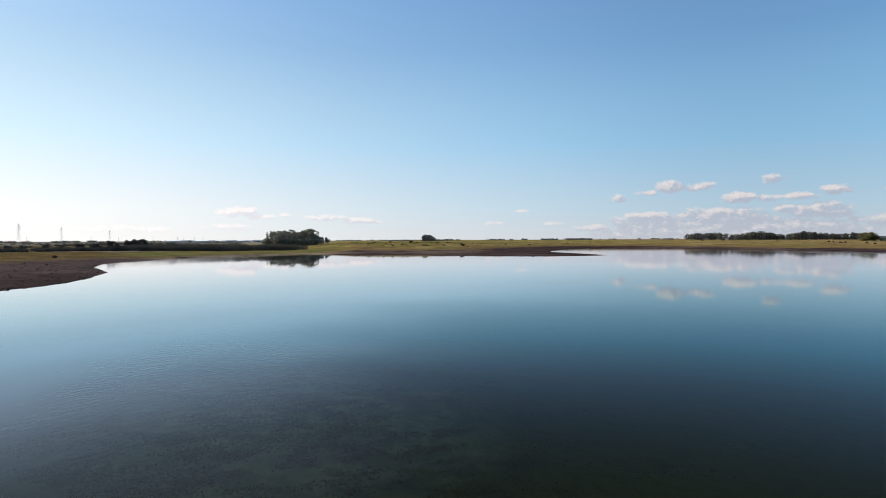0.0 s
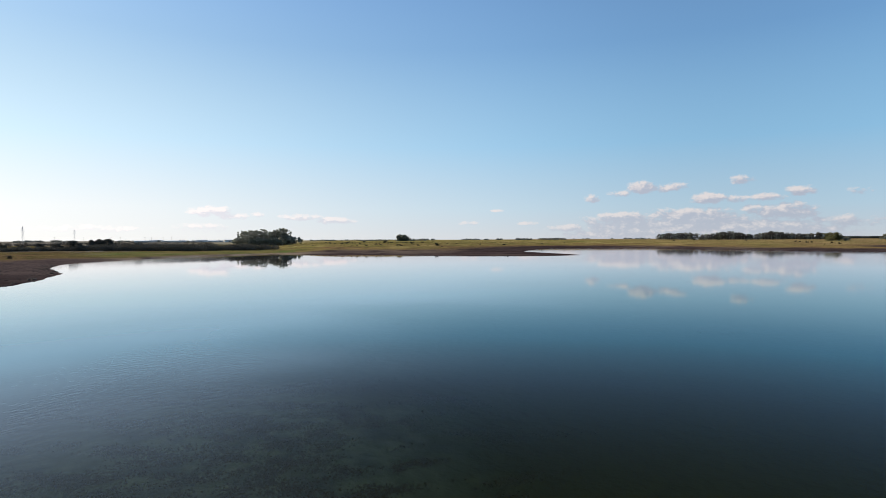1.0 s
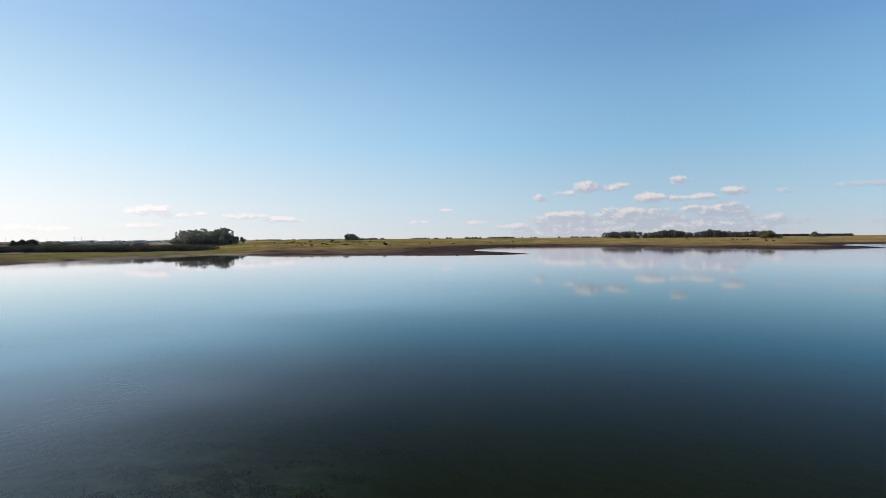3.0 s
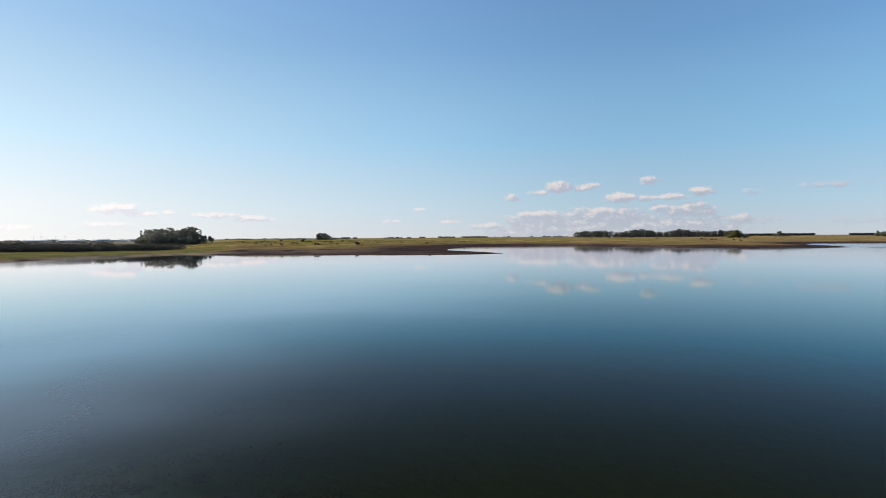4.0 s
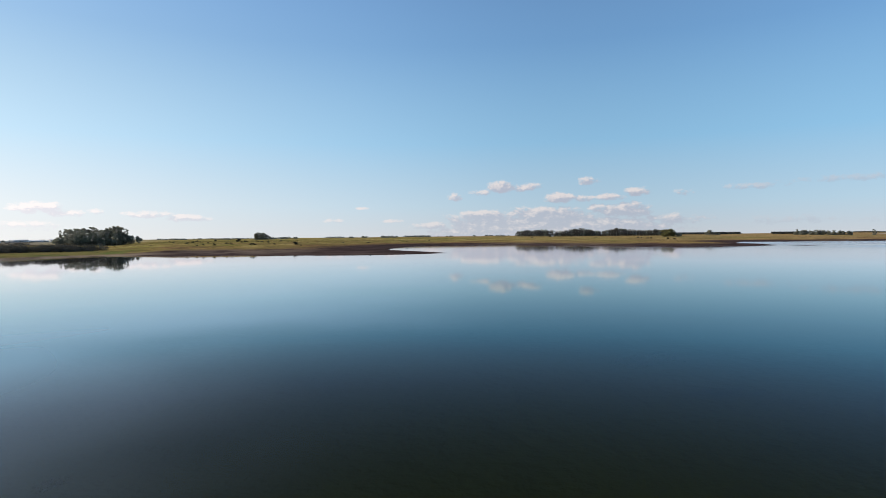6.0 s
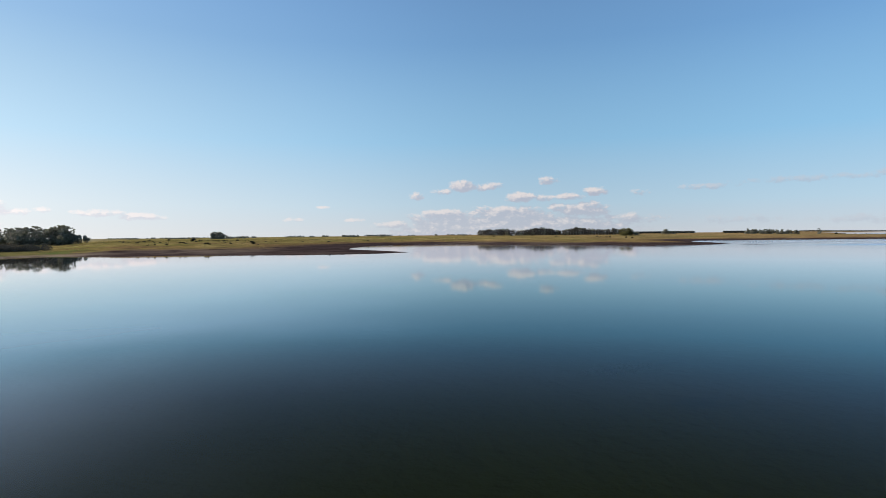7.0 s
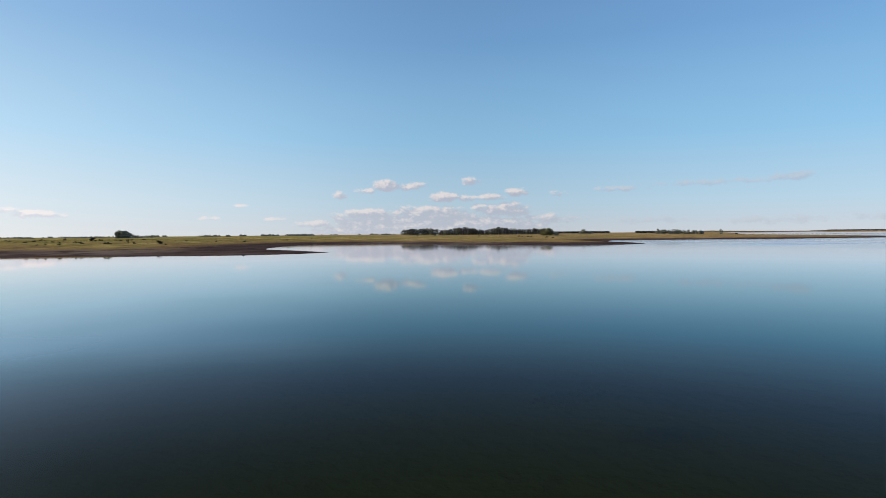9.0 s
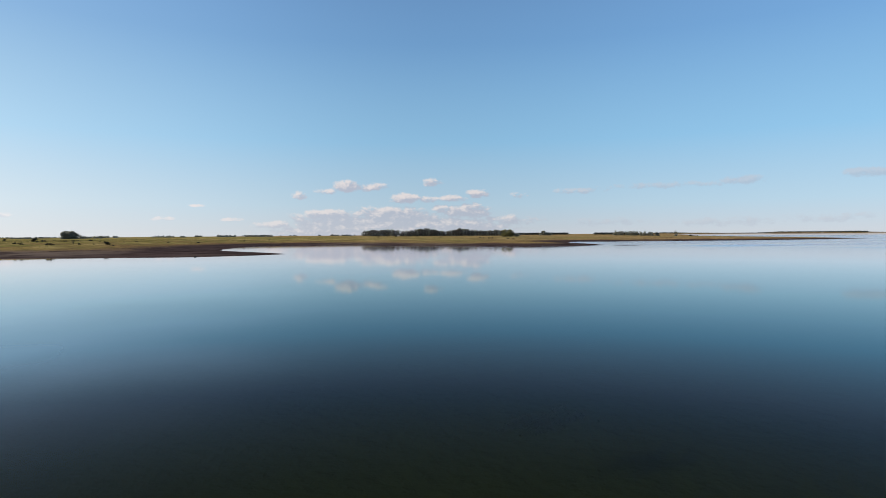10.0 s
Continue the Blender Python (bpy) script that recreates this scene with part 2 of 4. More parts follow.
def water_material():
    """Still lake: gloss tinted by the angle, murky green below and brighter westwards, fine wind ripples in patches."""
    m, k = material("water")
    pos = k.add("ShaderNodeNewGeometry").outputs["Position"]
    xyz = k.add("ShaderNodeSeparateXYZ")
    k.plug(xyz.inputs[0], pos)

    def streaks(turn, across, along_it, detail, rough=0.5, dist=0.0):
        """Noise drawn out at an angle to the x axis: its lengths in metres across and along the crests."""
        c, s_ = math.cos(radians(turn)), math.sin(radians(turn))
        to = k.add("ShaderNodeCombineXYZ")
        k.plug(to.inputs[0], k.math("MULTIPLY_ADD", xyz.outputs[0], c / along_it, k.math("MULTIPLY", xyz.outputs[1], s_ / along_it)))
        k.plug(to.inputs[1], k.math("MULTIPLY_ADD", xyz.outputs[0], -s_ / across, k.math("MULTIPLY", xyz.outputs[1], c / across)))
        return k.noise(to.outputs[0], 1.0, detail, rough, dist, "2D")

    # wavelets where a breath of wind meets the western shallows; the rest lies still
    ripple = k.math("ADD", streaks(60, 0.36, 1.0, 1.0, 0.4, 0.3), k.math("MULTIPLY", streaks(30, 0.5, 0.9, 1.0, 0.4, 0.3), 0.7))
    away = k.add("ShaderNodeVectorMath", operation="DISTANCE")
    k.plug(away.inputs[0], k.vec("MULTIPLY", pos, (1.0, 0.62, 1.0)))
    away.inputs[1].default_value = (-19.0, 21.5, 0.0)
    breeze = k.math("SUBTRACT", 1.0, k.smooth(k.math("ADD", away.outputs["Value"], k.math("MULTIPLY", k.noise(pos, 0.09, 3), 20.0)), 18.0, 34.0))
    height = k.math("MULTIPLY", ripple, breeze)
    # long faint undulations over the whole lake
    swell = k.math("MULTIPLY", streaks(-14, 5.0, 22.0, 1.0), k.smooth(k.noise(pos, 0.012, 2), 0.3, 0.7))
    height = k.math("MULTIPLY_ADD", swell, 0.5, height)
    bump = k.add("ShaderNodeBump")
    bump.inputs["Strength"].default_value, bump.inputs["Distance"].default_value = 1.0, 0.0085
    k.plug(bump.inputs["Height"], height)
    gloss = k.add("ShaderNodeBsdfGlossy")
    # the mirror is clearest in the lee of the west shore; faint air over the open lake; cat's paws off the east shore
    open_lake = k.smooth(k.math("MULTIPLY_ADD", xyz.outputs[1], 0.2, xyz.outputs[0]), -60.0, 200.0)
    still = k.math("MULTIPLY_ADD", open_lake, 0.018, k.math("MULTIPLY_ADD", k.smooth(k.math("MULTIPLY", xyz.outputs[0], -1.0), 92.0, 140.0), 0.05, 0.027))
    still = k.math("MULTIPLY_ADD", k.smooth(xyz.outputs[0], 240.0, 420.0), 0.05, still)
    paws = k.math("MULTIPLY", k.smooth(streaks(-12, 26.0, 260.0, 2.0), 0.52, 0.62), k.smooth(xyz.outputs[0], 380.0, 560.0))
    k.plug(gloss.inputs["Roughness"], k.math("MULTIPLY_ADD", paws, 0.30, still))
    k.plug(gloss.inputs["Normal"], bump.outputs[0])
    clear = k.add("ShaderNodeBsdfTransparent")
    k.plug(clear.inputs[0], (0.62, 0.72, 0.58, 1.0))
    # murk colour brightened westwards, standing in for the stronger sky reflection there
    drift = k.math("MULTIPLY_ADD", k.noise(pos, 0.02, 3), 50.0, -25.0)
    west_bright = k.smooth(k.math("SUBTRACT", k.math("MULTIPLY_ADD", xyz.outputs[1], 0.4, -16.0), k.math("ADD", xyz.outputs[0], drift)), -8.0, 44.0)
    murk = k.add("ShaderNodeBsdfDiffuse")
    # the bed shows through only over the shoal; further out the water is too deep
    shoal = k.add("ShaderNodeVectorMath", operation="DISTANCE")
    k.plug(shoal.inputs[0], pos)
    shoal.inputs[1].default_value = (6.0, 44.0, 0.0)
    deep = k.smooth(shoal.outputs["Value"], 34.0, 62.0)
    near = k.mix(west_bright, (0.025, 0.028, 0.012), (0.218, 0.290, 0.350))
    k.plug(murk.inputs[0], k.mix(deep, near, k.mix(west_bright, (0.0130, 0.0140, 0.0085), (0.172, 0.216, 0.274))))
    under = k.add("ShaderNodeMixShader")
    k.plug(under.inputs[0], k.math("MAXIMUM", k.math("MULTIPLY_ADD", west_bright, 0.66, 0.16), k.math("MULTIPLY", deep, 0.97)))
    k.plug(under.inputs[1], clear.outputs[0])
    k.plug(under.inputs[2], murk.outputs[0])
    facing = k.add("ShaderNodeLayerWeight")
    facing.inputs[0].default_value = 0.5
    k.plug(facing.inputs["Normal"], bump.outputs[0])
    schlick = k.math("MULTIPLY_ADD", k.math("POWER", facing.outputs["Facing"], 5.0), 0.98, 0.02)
    # hand-set tint dims and colours the reflections by view angle, beyond plain Fresnel
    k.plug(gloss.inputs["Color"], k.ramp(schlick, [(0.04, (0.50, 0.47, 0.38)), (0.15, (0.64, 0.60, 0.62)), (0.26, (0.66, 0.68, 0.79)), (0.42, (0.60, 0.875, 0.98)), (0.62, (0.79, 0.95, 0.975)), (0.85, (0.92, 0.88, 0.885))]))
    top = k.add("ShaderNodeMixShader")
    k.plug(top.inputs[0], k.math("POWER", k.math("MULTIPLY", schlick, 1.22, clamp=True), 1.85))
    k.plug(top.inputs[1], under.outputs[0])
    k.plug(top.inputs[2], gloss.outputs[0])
    finish(k, top.outputs[0])
    return m


def leaf_material(name, dark, light, glow=0.35, shine=0.2):
    m, k = material(name)
    info = k.add("ShaderNodeObjectInfo").outputs["Random"]
    geo = k.add("ShaderNodeNewGeometry")
    vary = k.math("MULTIPLY_ADD", geo.outputs["Random Per Island"], 0.7, k.math("MULTIPLY", info, 0.3))
    color = k.mix(vary, dark, light)
    color = k.mix(k.math("MULTIPLY", k.smooth(k.noise(geo.outputs["Position"], 0.35, 3), 0.45, 0.7), 0.4), color, dark)
    d = k.add("ShaderNodeBsdfPrincipled")
    k.plug(d.inputs["Base Color"], color)
    d.inputs["Roughness"].default_value, d.inputs["Specular IOR Level"].default_value = 0.6, shine
    t = k.add("ShaderNodeBsdfTranslucent")
    k.plug(t.inputs[0], k.mix(0.5, color, light))
    mixer = k.add("ShaderNodeMixShader")
    mixer.inputs[0].default_value = glow
    k.plug(mixer.inputs[1], d.outputs[0])
    k.plug(mixer.inputs[2], t.outputs[0])
    finish(k, mixer.outputs[0])
    return m


def plain_material(name, a, b, rough, scale, metal=0.0):
    m, k = material(name)
    pos = k.add("ShaderNodeTexCoord").outputs["Object"]
    n = k.noise(pos, scale, 5)
    finish(k, principled(k, k.mix(n, a, b), rough, n, 0.5, 0.02, metal))
    return m


GROUND = ground_material()
WATER = water_material()
LEAF_GUM = leaf_material("gum_leaves", (0.110, 0.120, 0.098), (0.350, 0.360, 0.290), 0.52)
LEAF_WOOD = leaf_material("wood_leaves", (0.056, 0.057, 0.049), (0.200, 0.192, 0.160), 0.4)
LEAF_BROAD = leaf_material("broad_leaves", (0.070, 0.080, 0.035), (0.230, 0.215, 0.095), 0.42)
LEAF_SCRUB = leaf_material("scrub_leaves", (0.028, 0.029, 0.025), (0.150, 0.146, 0.126), 0.15, 0.0)
LEAF_SHRUB = leaf_material("shrub_leaves", (0.016, 0.018, 0.012), (0.070, 0.070, 0.048), 0.12, 0.0)
LEAF_HEATH = leaf_material("heath_leaves", (0.030, 0.028, 0.022), (0.150, 0.135, 0.110), 0.15, 0.0)
# distance haze put into the leaf colour: paler and bluer than nearer trees
LEAF_HAZED = leaf_material("hazed_leaves", (0.070, 0.082, 0.078), (0.130, 0.142, 0.132), 0.3)
LEAF_RIDGE = leaf_material("plantation_leaves", (0.040, 0.046, 0.044), (0.080, 0.088, 0.084), 0.2, 0.0)
DRY_GRASS = leaf_material("dry_grass", (0.150, 0.115, 0.048), (0.360, 0.285, 0.130), 0.3, 0.0)
OLIVE_GRASS = leaf_material("olive_grass", (0.090, 0.090, 0.034), (0.190, 0.175, 0.062), 0.3, 0.0)
WEED = leaf_material("pond_weed", (0.010, 0.012, 0.008), (0.034, 0.035, 0.022), 0.1, 0.0)
GUM_BARK = plain_material("gum_bark", (0.30, 0.28, 0.25), (0.56, 0.53, 0.48), 0.85, 1.2)
BARK = plain_material("bark", (0.10, 0.085, 0.07), (0.26, 0.23, 0.19), 0.9, 1.5)
STEEL = plain_material("galvanised_steel", (0.42, 0.425, 0.43), (0.55, 0.555, 0.56), 0.6, 0.8, 0.2)
POLE_WOOD = plain_material("pole_wood", (0.26, 0.24, 0.21), (0.40, 0.37, 0.33), 0.9, 2.0)
STONE = plain_material("clod", (0.018, 0.013, 0.011), (0.060, 0.044, 0.037), 0.95, 3.0)
PAINT = plain_material("white_paint", (0.62, 0.62, 0.60), (0.80, 0.80, 0.78), 0.7, 1.0)
ROOFING = plain_material("roof_sheet", (0.52, 0.52, 0.52), (0.66, 0.66, 0.65), 0.75, 1.0)
DARK = plain_material("dark_opening", (0.02, 0.02, 0.02), (0.04, 0.04, 0.04), 0.6, 1.0)


# ---- the lie of the land ----
# the lake's edge in stretches: x, y, and how far the bare mud reaches inland
WEST_SHORE = [
    (-150, -250, 60), (-135, -60, 60), (-112, 20, 70), (-98, 80, 80), (-90, 119, 100), (-89, 130, 100), (-91, 142, 100),
    (-97, 161, 95), (-109, 191, 85), (-134, 225, 60), (-150, 258, 40), (-157, 287, 28), (-155, 315, 20), (-153, 350, 14),
    (-151, 376, 12), (-143, 400, 11), (-121, 426, 14), (-97, 435, 75), (-52, 420, 130),
]
SPIT_SHORE = [
    (0, 388, 135), (53, 364, 130), (85, 368, 95), (107, 383, 90), (103, 430, 70), (89, 500, 60), (98, 540, 60),
    (122, 605, 60), (151, 678, 50), (158, 715, 40), (190, 752, 30),
]
EAST_SHORE = [
    (258, 716, 50), (278, 630, 55), (303, 548, 45), (330, 452, 38), (380, 434, 36), (428, 449, 38), (470, 505, 50),
    (520, 600, 50), (600, 680, 50), (728, 640, 40), (890, 568, 35), (1050, 558, 35), (1219, 572, 40), (1240, 660, 50),
    (1320, 810, 50), (1720, 1220, 50), (2400, 1780, 50), (3000, 2230, 50),
]
FAR_SHORE = [
    (3580, 2650, 40), (3880, 2170, 40), (4180, 1480, 40), (4340, 900, 40), (4420, 0, 40), (2500, -900, 60), (800, -600, 60), (200, -350, 60),
]
LAKE = np.array(WEST_SHORE + SPIT_SHORE + EAST_SHORE + FAR_SHORE, float)


def _hash(ix, iy, seed):
    n = (ix.astype(np.int64) * 374761393 + iy.astype(np.int64) * 668265263 + seed * 144665) & 0x7FFFFFFF
    n = ((n ^ (n >> 13)) * 1274126177) & 0x7FFFFFFF
    return ((n ^ (n >> 16)) & 0xFFFF) / 65535.0


def vnoise(x, y, seed=0, octaves=4):
    """Value noise, -0.5 to 0.5."""
    total, amp, norm = 0.0, 1.0, 0.0
    for o in range(octaves):
        ix, iy = np.floor(x), np.floor(y)
        fx, fy = x - ix, y - iy
        fx, fy = fx * fx * (3 - 2 * fx), fy * fy * (3 - 2 * fy)
        a, b = _hash(ix, iy, seed + o), _hash(ix + 1, iy, seed + o)
        c, d = _hash(ix, iy + 1, seed + o), _hash(ix + 1, iy + 1, seed + o)
        total = total + amp * ((a + (b - a) * fx) + ((c + (d - c) * fx) - (a + (b - a) * fx)) * fy - 0.5)
        norm += amp
        x, y, amp = x * 2.03 + 17.1, y * 2.03 - 9.3, amp * 0.5
    return total / norm


def step(v, lo, hi):
    t = np.clip((v - lo) / (hi - lo), 0, 1)
    return t * t * (3 - 2 * t)


def shore_distance(x, y):
    """Distance from the lake's edge, positive on land, and the width of the mud there."""
    best = np.full(x.shape, 1e9)
    wsum, wtot = np.zeros(x.shape), np.zeros(x.shape)
    inside = np.zeros(x.shape, bool)
    n = len(LAKE)
    for i in range(n):
        ax, ay, aw = LAKE[i]
        bx, by, bw = LAKE[(i + 1) % n]
        dx, dy = bx - ax, by - ay
        t = np.clip(((x - ax) * dx + (y - ay) * dy) / (dx * dx + dy * dy), 0, 1)
        d = np.hypot(x - ax - t * dx, y - ay - t * dy)
        best = np.minimum(best, d)
        w = 1 / (d + 12) ** 4
        wsum += w * (aw + (bw - aw) * t)
        wtot += w
        cross = ((ay > y) != (by > y)) & (x < (bx - ax) * (y - ay) / (dy if dy else 1e-9) + ax)
        inside ^= cross
    return np.where(inside, -best, best), wsum / wtot


def land(x, y):
    """Height of the ground and its dampness at x, y."""
    x, y = np.asarray(x, float), np.asarray(y, float)
    d, w = shore_distance(x, y)
    r, az = np.hypot(x, y), np.degrees(np.arctan2(x, y))
    d = d + 5.0 * vnoise(x / 45, y / 45, 3) * step(r, 250, 500) + 2.2 * vnoise(x / 9, y / 9, 5)
    slope = np.interp(az, [-180, -40, -13, -9, 3, 25, 60, 180], [0.008, 0.006, 0.007, 0.030, 0.0450, 0.0200, 0.0250, 0.010])
    top = np.interp(az, [-180, -40, -15, 3, 25, 45, 70, 180], [8, 6.0, 6.0, 7.2, 9.5, 9.2, 8.5, 8])
    shelf = np.interp(az, [-180, -13, -8.5, 4, 12, 30, 60, 180], [1.6, 1.6, 3.0, 3.0, 2.4, 2.4, 1.8, 1.6])
    top = top - (shelf - 1.6)
    rise = np.maximum(d - w, 0) * slope
    rise = top * (1 - np.exp(-rise / top * 1.25))
    share = np.clip(d / w, 0, 1) ** 0.85
    mud = shelf * share
    far = np.interp(az, [-180, -40, -10, 10, 30, 50, 56, 70, 180], [6, 4.5, 6, 7, 5, 7, 0, 0, 6]) * step(r, 2300, 4600) + np.interp(az, [49, 51, 58, 60, 65.5, 68, 90, 92], [0, 9, 9, 13, 13, 6, 6, 0]) * step(r, 4440, 4640)
    z = mud + rise + far * step(d, 0, 60)
    z = z + step(d, w + 60, w + 400) * (1.6 * vnoise(x / 180, y / 180, 11, 3) + 0.5 * vnoise(x / 30, y / 30, 12, 3))
    z = z + step(d, 0, 10) * (0.28 * vnoise(x / 5, y / 5, 21, 3) + 0.35 * vnoise(x / 22, y / 22, 22, 3))
    bank = z + (1.6 - shelf) * share
    bed = np.maximum(d * 0.035, -3.0)
    shoal = np.exp(-(((x + 11) / 17) ** 2 + ((y - 38) / 20) ** 2))
    bed = bed + shoal * 2.1 + 0.25 * vnoise(x / 6, y / 6, 31, 3)
    bu, bv = (x - 424) * 0.59 - (y - 423) * 0.81, (x - 424) * 0.81 + (y - 423) * 0.59
    bar = np.exp(-((bu / 22) ** 2 + (bv / 4) ** 2) * 1.2)
    bed = np.maximum(np.minimum(bed, -0.03), np.where(bar > 0.3, (bar - 0.45) * 0.5, -9))
    z = np.where(d > 0, z, bed)
    damp = 0.95 * step(-az, 8, 14) * step(y, 290, 340) * (1 - step(d, 60, 120)) * (1 - step(-az, 26, 32)) + 0.35 * step(vnoise(x / 120, y / 120, 41, 3), 0.05, 0.25)
    heath = step(-az + 10 * vnoise(x / 60, y / 60, 43, 3), 15, 21) * step(r, 150, 260) * (1 - 0.8 * np.clip(damp, 0, 1))
    heath = np.maximum(heath, step(az, 48, 50) * step(r, 4450, 4500))
    # far ground paled in colour; on the west plain this paints in haze
    far_pale = step(az, 50, 53) * step(r, 4200, 4350) * (1 - step(z, 8, 11)) + 0.2 * step(r, 850, 1250) * step(-az, 8, 13)
    return z, np.clip(damp, 0, 1), np.clip(heath, 0, 1), far_pale, bank


def height(x, y):
    return float(land(np.array([x]), np.array([y]))[0][0])


def mesh_from(name, verts, faces, mat, smooth=False):
    me = bpy.data.meshes.new(name)
    verts, faces = np.asarray(verts, np.float32), np.asarray(faces, np.int32)
    n, k = faces.shape
    me.vertices.add(len(verts))
    me.vertices.foreach_set("co", verts.ravel())
    me.loops.add(n * k)
    me.loops.foreach_set("vertex_index", faces.ravel())
    me.polygons.add(n)
    me.polygons.foreach_set("loop_start", np.arange(n, dtype=np.int32) * k)
    if smooth:
        me.polygons.foreach_set("use_smooth", np.ones(n, bool))
    me.update(calc_edges=True)
    me.materials.append(mat)
    return me


def make_ground():
    azs = np.radians(np.concatenate([np.arange(-50, 76, 0.2), np.arange(76, 310, 2.0)]))
    rings = np.concatenate([[0.01, 8, 16, 24, 32], np.exp(np.linspace(np.log(38), np.log(4750), 420))])
    a, r = np.meshgrid(azs, rings)
    x, y = r * np.sin(a), 20 + r * np.cos(a)
    z, damp, heath, far_pale, bank = land(x.ravel(), y.ravel())
    na, nr = len(azs), len(rings)
    i, j = np.meshgrid(np.arange(na), np.arange(nr - 1))
    i2 = (i + 1) % na
    faces = np.stack([j * na + i, j * na + i2, (j + 1) * na + i2, (j + 1) * na + i], -1).reshape(-1, 4)
    me = mesh_from("ground", np.stack([x.ravel(), y.ravel(), z], -1), faces, GROUND, True)
    for key, values in (("damp", damp), ("heath", heath), ("far_pale", far_pale), ("bank", bank)):
        me.attributes.new(key, "FLOAT", "POINT").data.foreach_set("value", values.astype(np.float32))
    tagged(new("ground", me), "flat pasture and bare brown mud shore sloping under the lake", "ground", kind="structure")


def make_water():
    azs = np.radians(np.arange(0, 360, 3.0))
    rings = np.array([0.01, 60, 200, 600, 1500, 4700.0])
    a, r = np.meshgrid(azs, rings)
    na, nr = len(azs), len(rings)
    i, j = np.meshgrid(np.arange(na), np.arange(nr - 1))
    i2 = (i + 1) % na
    faces = np.stack([j * na + i, j * na + i2, (j + 1) * na + i2, (j + 1) * na + i], -1).reshape(-1, 4)
    verts = np.stack([(r * np.sin(a)).ravel(), 20 + (r * np.cos(a)).ravel(), np.zeros(a.size)], -1)
    me = mesh_from("water", verts, faces, WATER)
    tagged(new("water", me), "calm lake water mirroring the sky, murky green below", "water", kind="structure")


make_ground()
make_water()


# ---- plants ----
rng = np.random.default_rng(7)


def leaf_quads(centres, sizes, rnd, flat=0.0):
    """Small bent leaf sprays, one quad each, turned at random about the centres given."""
    n = len(centres)
    u = rnd.normal(size=(n, 3))
    u[:, 2] *= 1 - flat
    u /= np.linalg.norm(u, axis=1)[:, None]
    v = np.cross(u, rnd.normal(size=(n, 3)))
    v /= np.linalg.norm(v, axis=1)[:, None]
    s = np.asarray(sizes)[:, None]
    long, wide = u * s, v * s * rnd.uniform(0.35, 0.75, (n, 1))
    c = np.asarray(centres)
    bend = np.cross(u, v) * s * 0.25
    verts = np.stack([c - long, c - wide + bend, c + long, c + wide + bend], 1).reshape(-1, 3)
    return verts, np.arange(4 * n).reshape(n, 4)


def limb(bm, a, b, r0, r1, sides=6):
    """A tapered round limb from a to b."""
    a, b = Vector(a), Vector(b)
    q = (b - a).to_track_quat("Z", "Y")
    rings = []
    for p, r in ((a, r0), (b, r1)):
        rings.append([bm.verts.new(p + q @ Vector((r * math.cos(t), r * math.sin(t), 0)))
                      for t in (2 * math.pi * i / sides for i in range(sides))])
    for i in range(sides):
        bm.faces.new((rings[0][i], rings[0][(i + 1) % sides], rings[1][(i + 1) % sides], rings[1][i]))
    bm.faces.new(rings[1])


def part(name, bm, mat, parent, label=""):
    me = bpy.data.meshes.new(name)
    bm.to_mesh(me)
    bm.free()
    me.materials.append(mat)
    ob = new(name, me)
    ob.parent = parent
    if label:
        tagged(ob, label)
    return ob


def blank(name):
    ob = new(name)
    ob.empty_display_size = 0.5
    return ob


def make_tree(name, seed, tall, spread, base, leaves, leaf, mat, lumps, label, category="tree", group="", lump=(0.36, 0.58), bark=None):
    """A tree at the origin: bent trunk with limbs, and a crown of leaf sprays gathered in uneven lumps.
    base: where the crown begins, as a share of the height."""
    rnd = np.random.default_rng(seed)
    root = blank(name)
    bm = bmesh.new()
    bend = rnd.normal(0, 0.02, 2) * tall
    knots = [Vector((bend[0] * t * t, bend[1] * t * t, tall * 0.86 * t)) for t in (0, 0.25, 0.5, 0.75, 1.0)]
    thick = tall * 0.018 + 0.06
    for i in range(4):
        limb(bm, knots[i] - Vector((0, 0, 0.5 if i == 0 else 0)), knots[i + 1], thick * (1 - 0.23 * i), thick * (1 - 0.23 * (i + 1)))
    centres, sizes = [], []
    for i in range(lumps):
        t = rnd.uniform(0, 1)
        h = tall * (base + (1 - base) * (0.08 + 0.84 * t))
        wide = spread * (0.55 + 0.45 * math.sin(math.pi * (0.18 + 0.72 * t))) * rnd.uniform(0.25, 1.0) ** 0.6
        a = rnd.uniform(0, 2 * math.pi)
        c = np.array([wide * math.cos(a), wide * math.sin(a), h])
        k = min(h * 0.8 / (tall * 0.86), 0.95)
        start = Vector((bend[0] * k * k, bend[1] * k * k, tall * 0.86 * k))
        limb(bm, start, c, thick * 0.28, thick * 0.08, 4)
        size = spread * rnd.uniform(*lump)
        m = int(leaves / lumps * rnd.uniform(0.7, 1.3))
        p = rnd.normal(size=(m, 3))
        p *= (rnd.uniform(0.35, 1, m) ** 0.5 / np.linalg.norm(p, axis=1))[:, None]
        p *= np.array([size, size, size * 0.62])
        centres.append(p + c)
        sizes.append(rnd.uniform(0.6, 1.3, m) * leaf)
    part("trunk", bm, bark or BARK, root)
    v, f = leaf_quads(np.concatenate(centres), np.concatenate(sizes), rnd)
    crown = new("crown", mesh_from("crown", v, f, mat))
    crown.parent = root
    return tagged(root, label, category, group)


def stand(ob, x, y, scale=1.0, turn=0.0, sink=0.15):
    """The pose of a copy on the ground, scaled."""
    return Matrix.LocRotScale((x, y, height(x, y) - sink), Euler((0, 0, turn)), (scale, scale, scale))


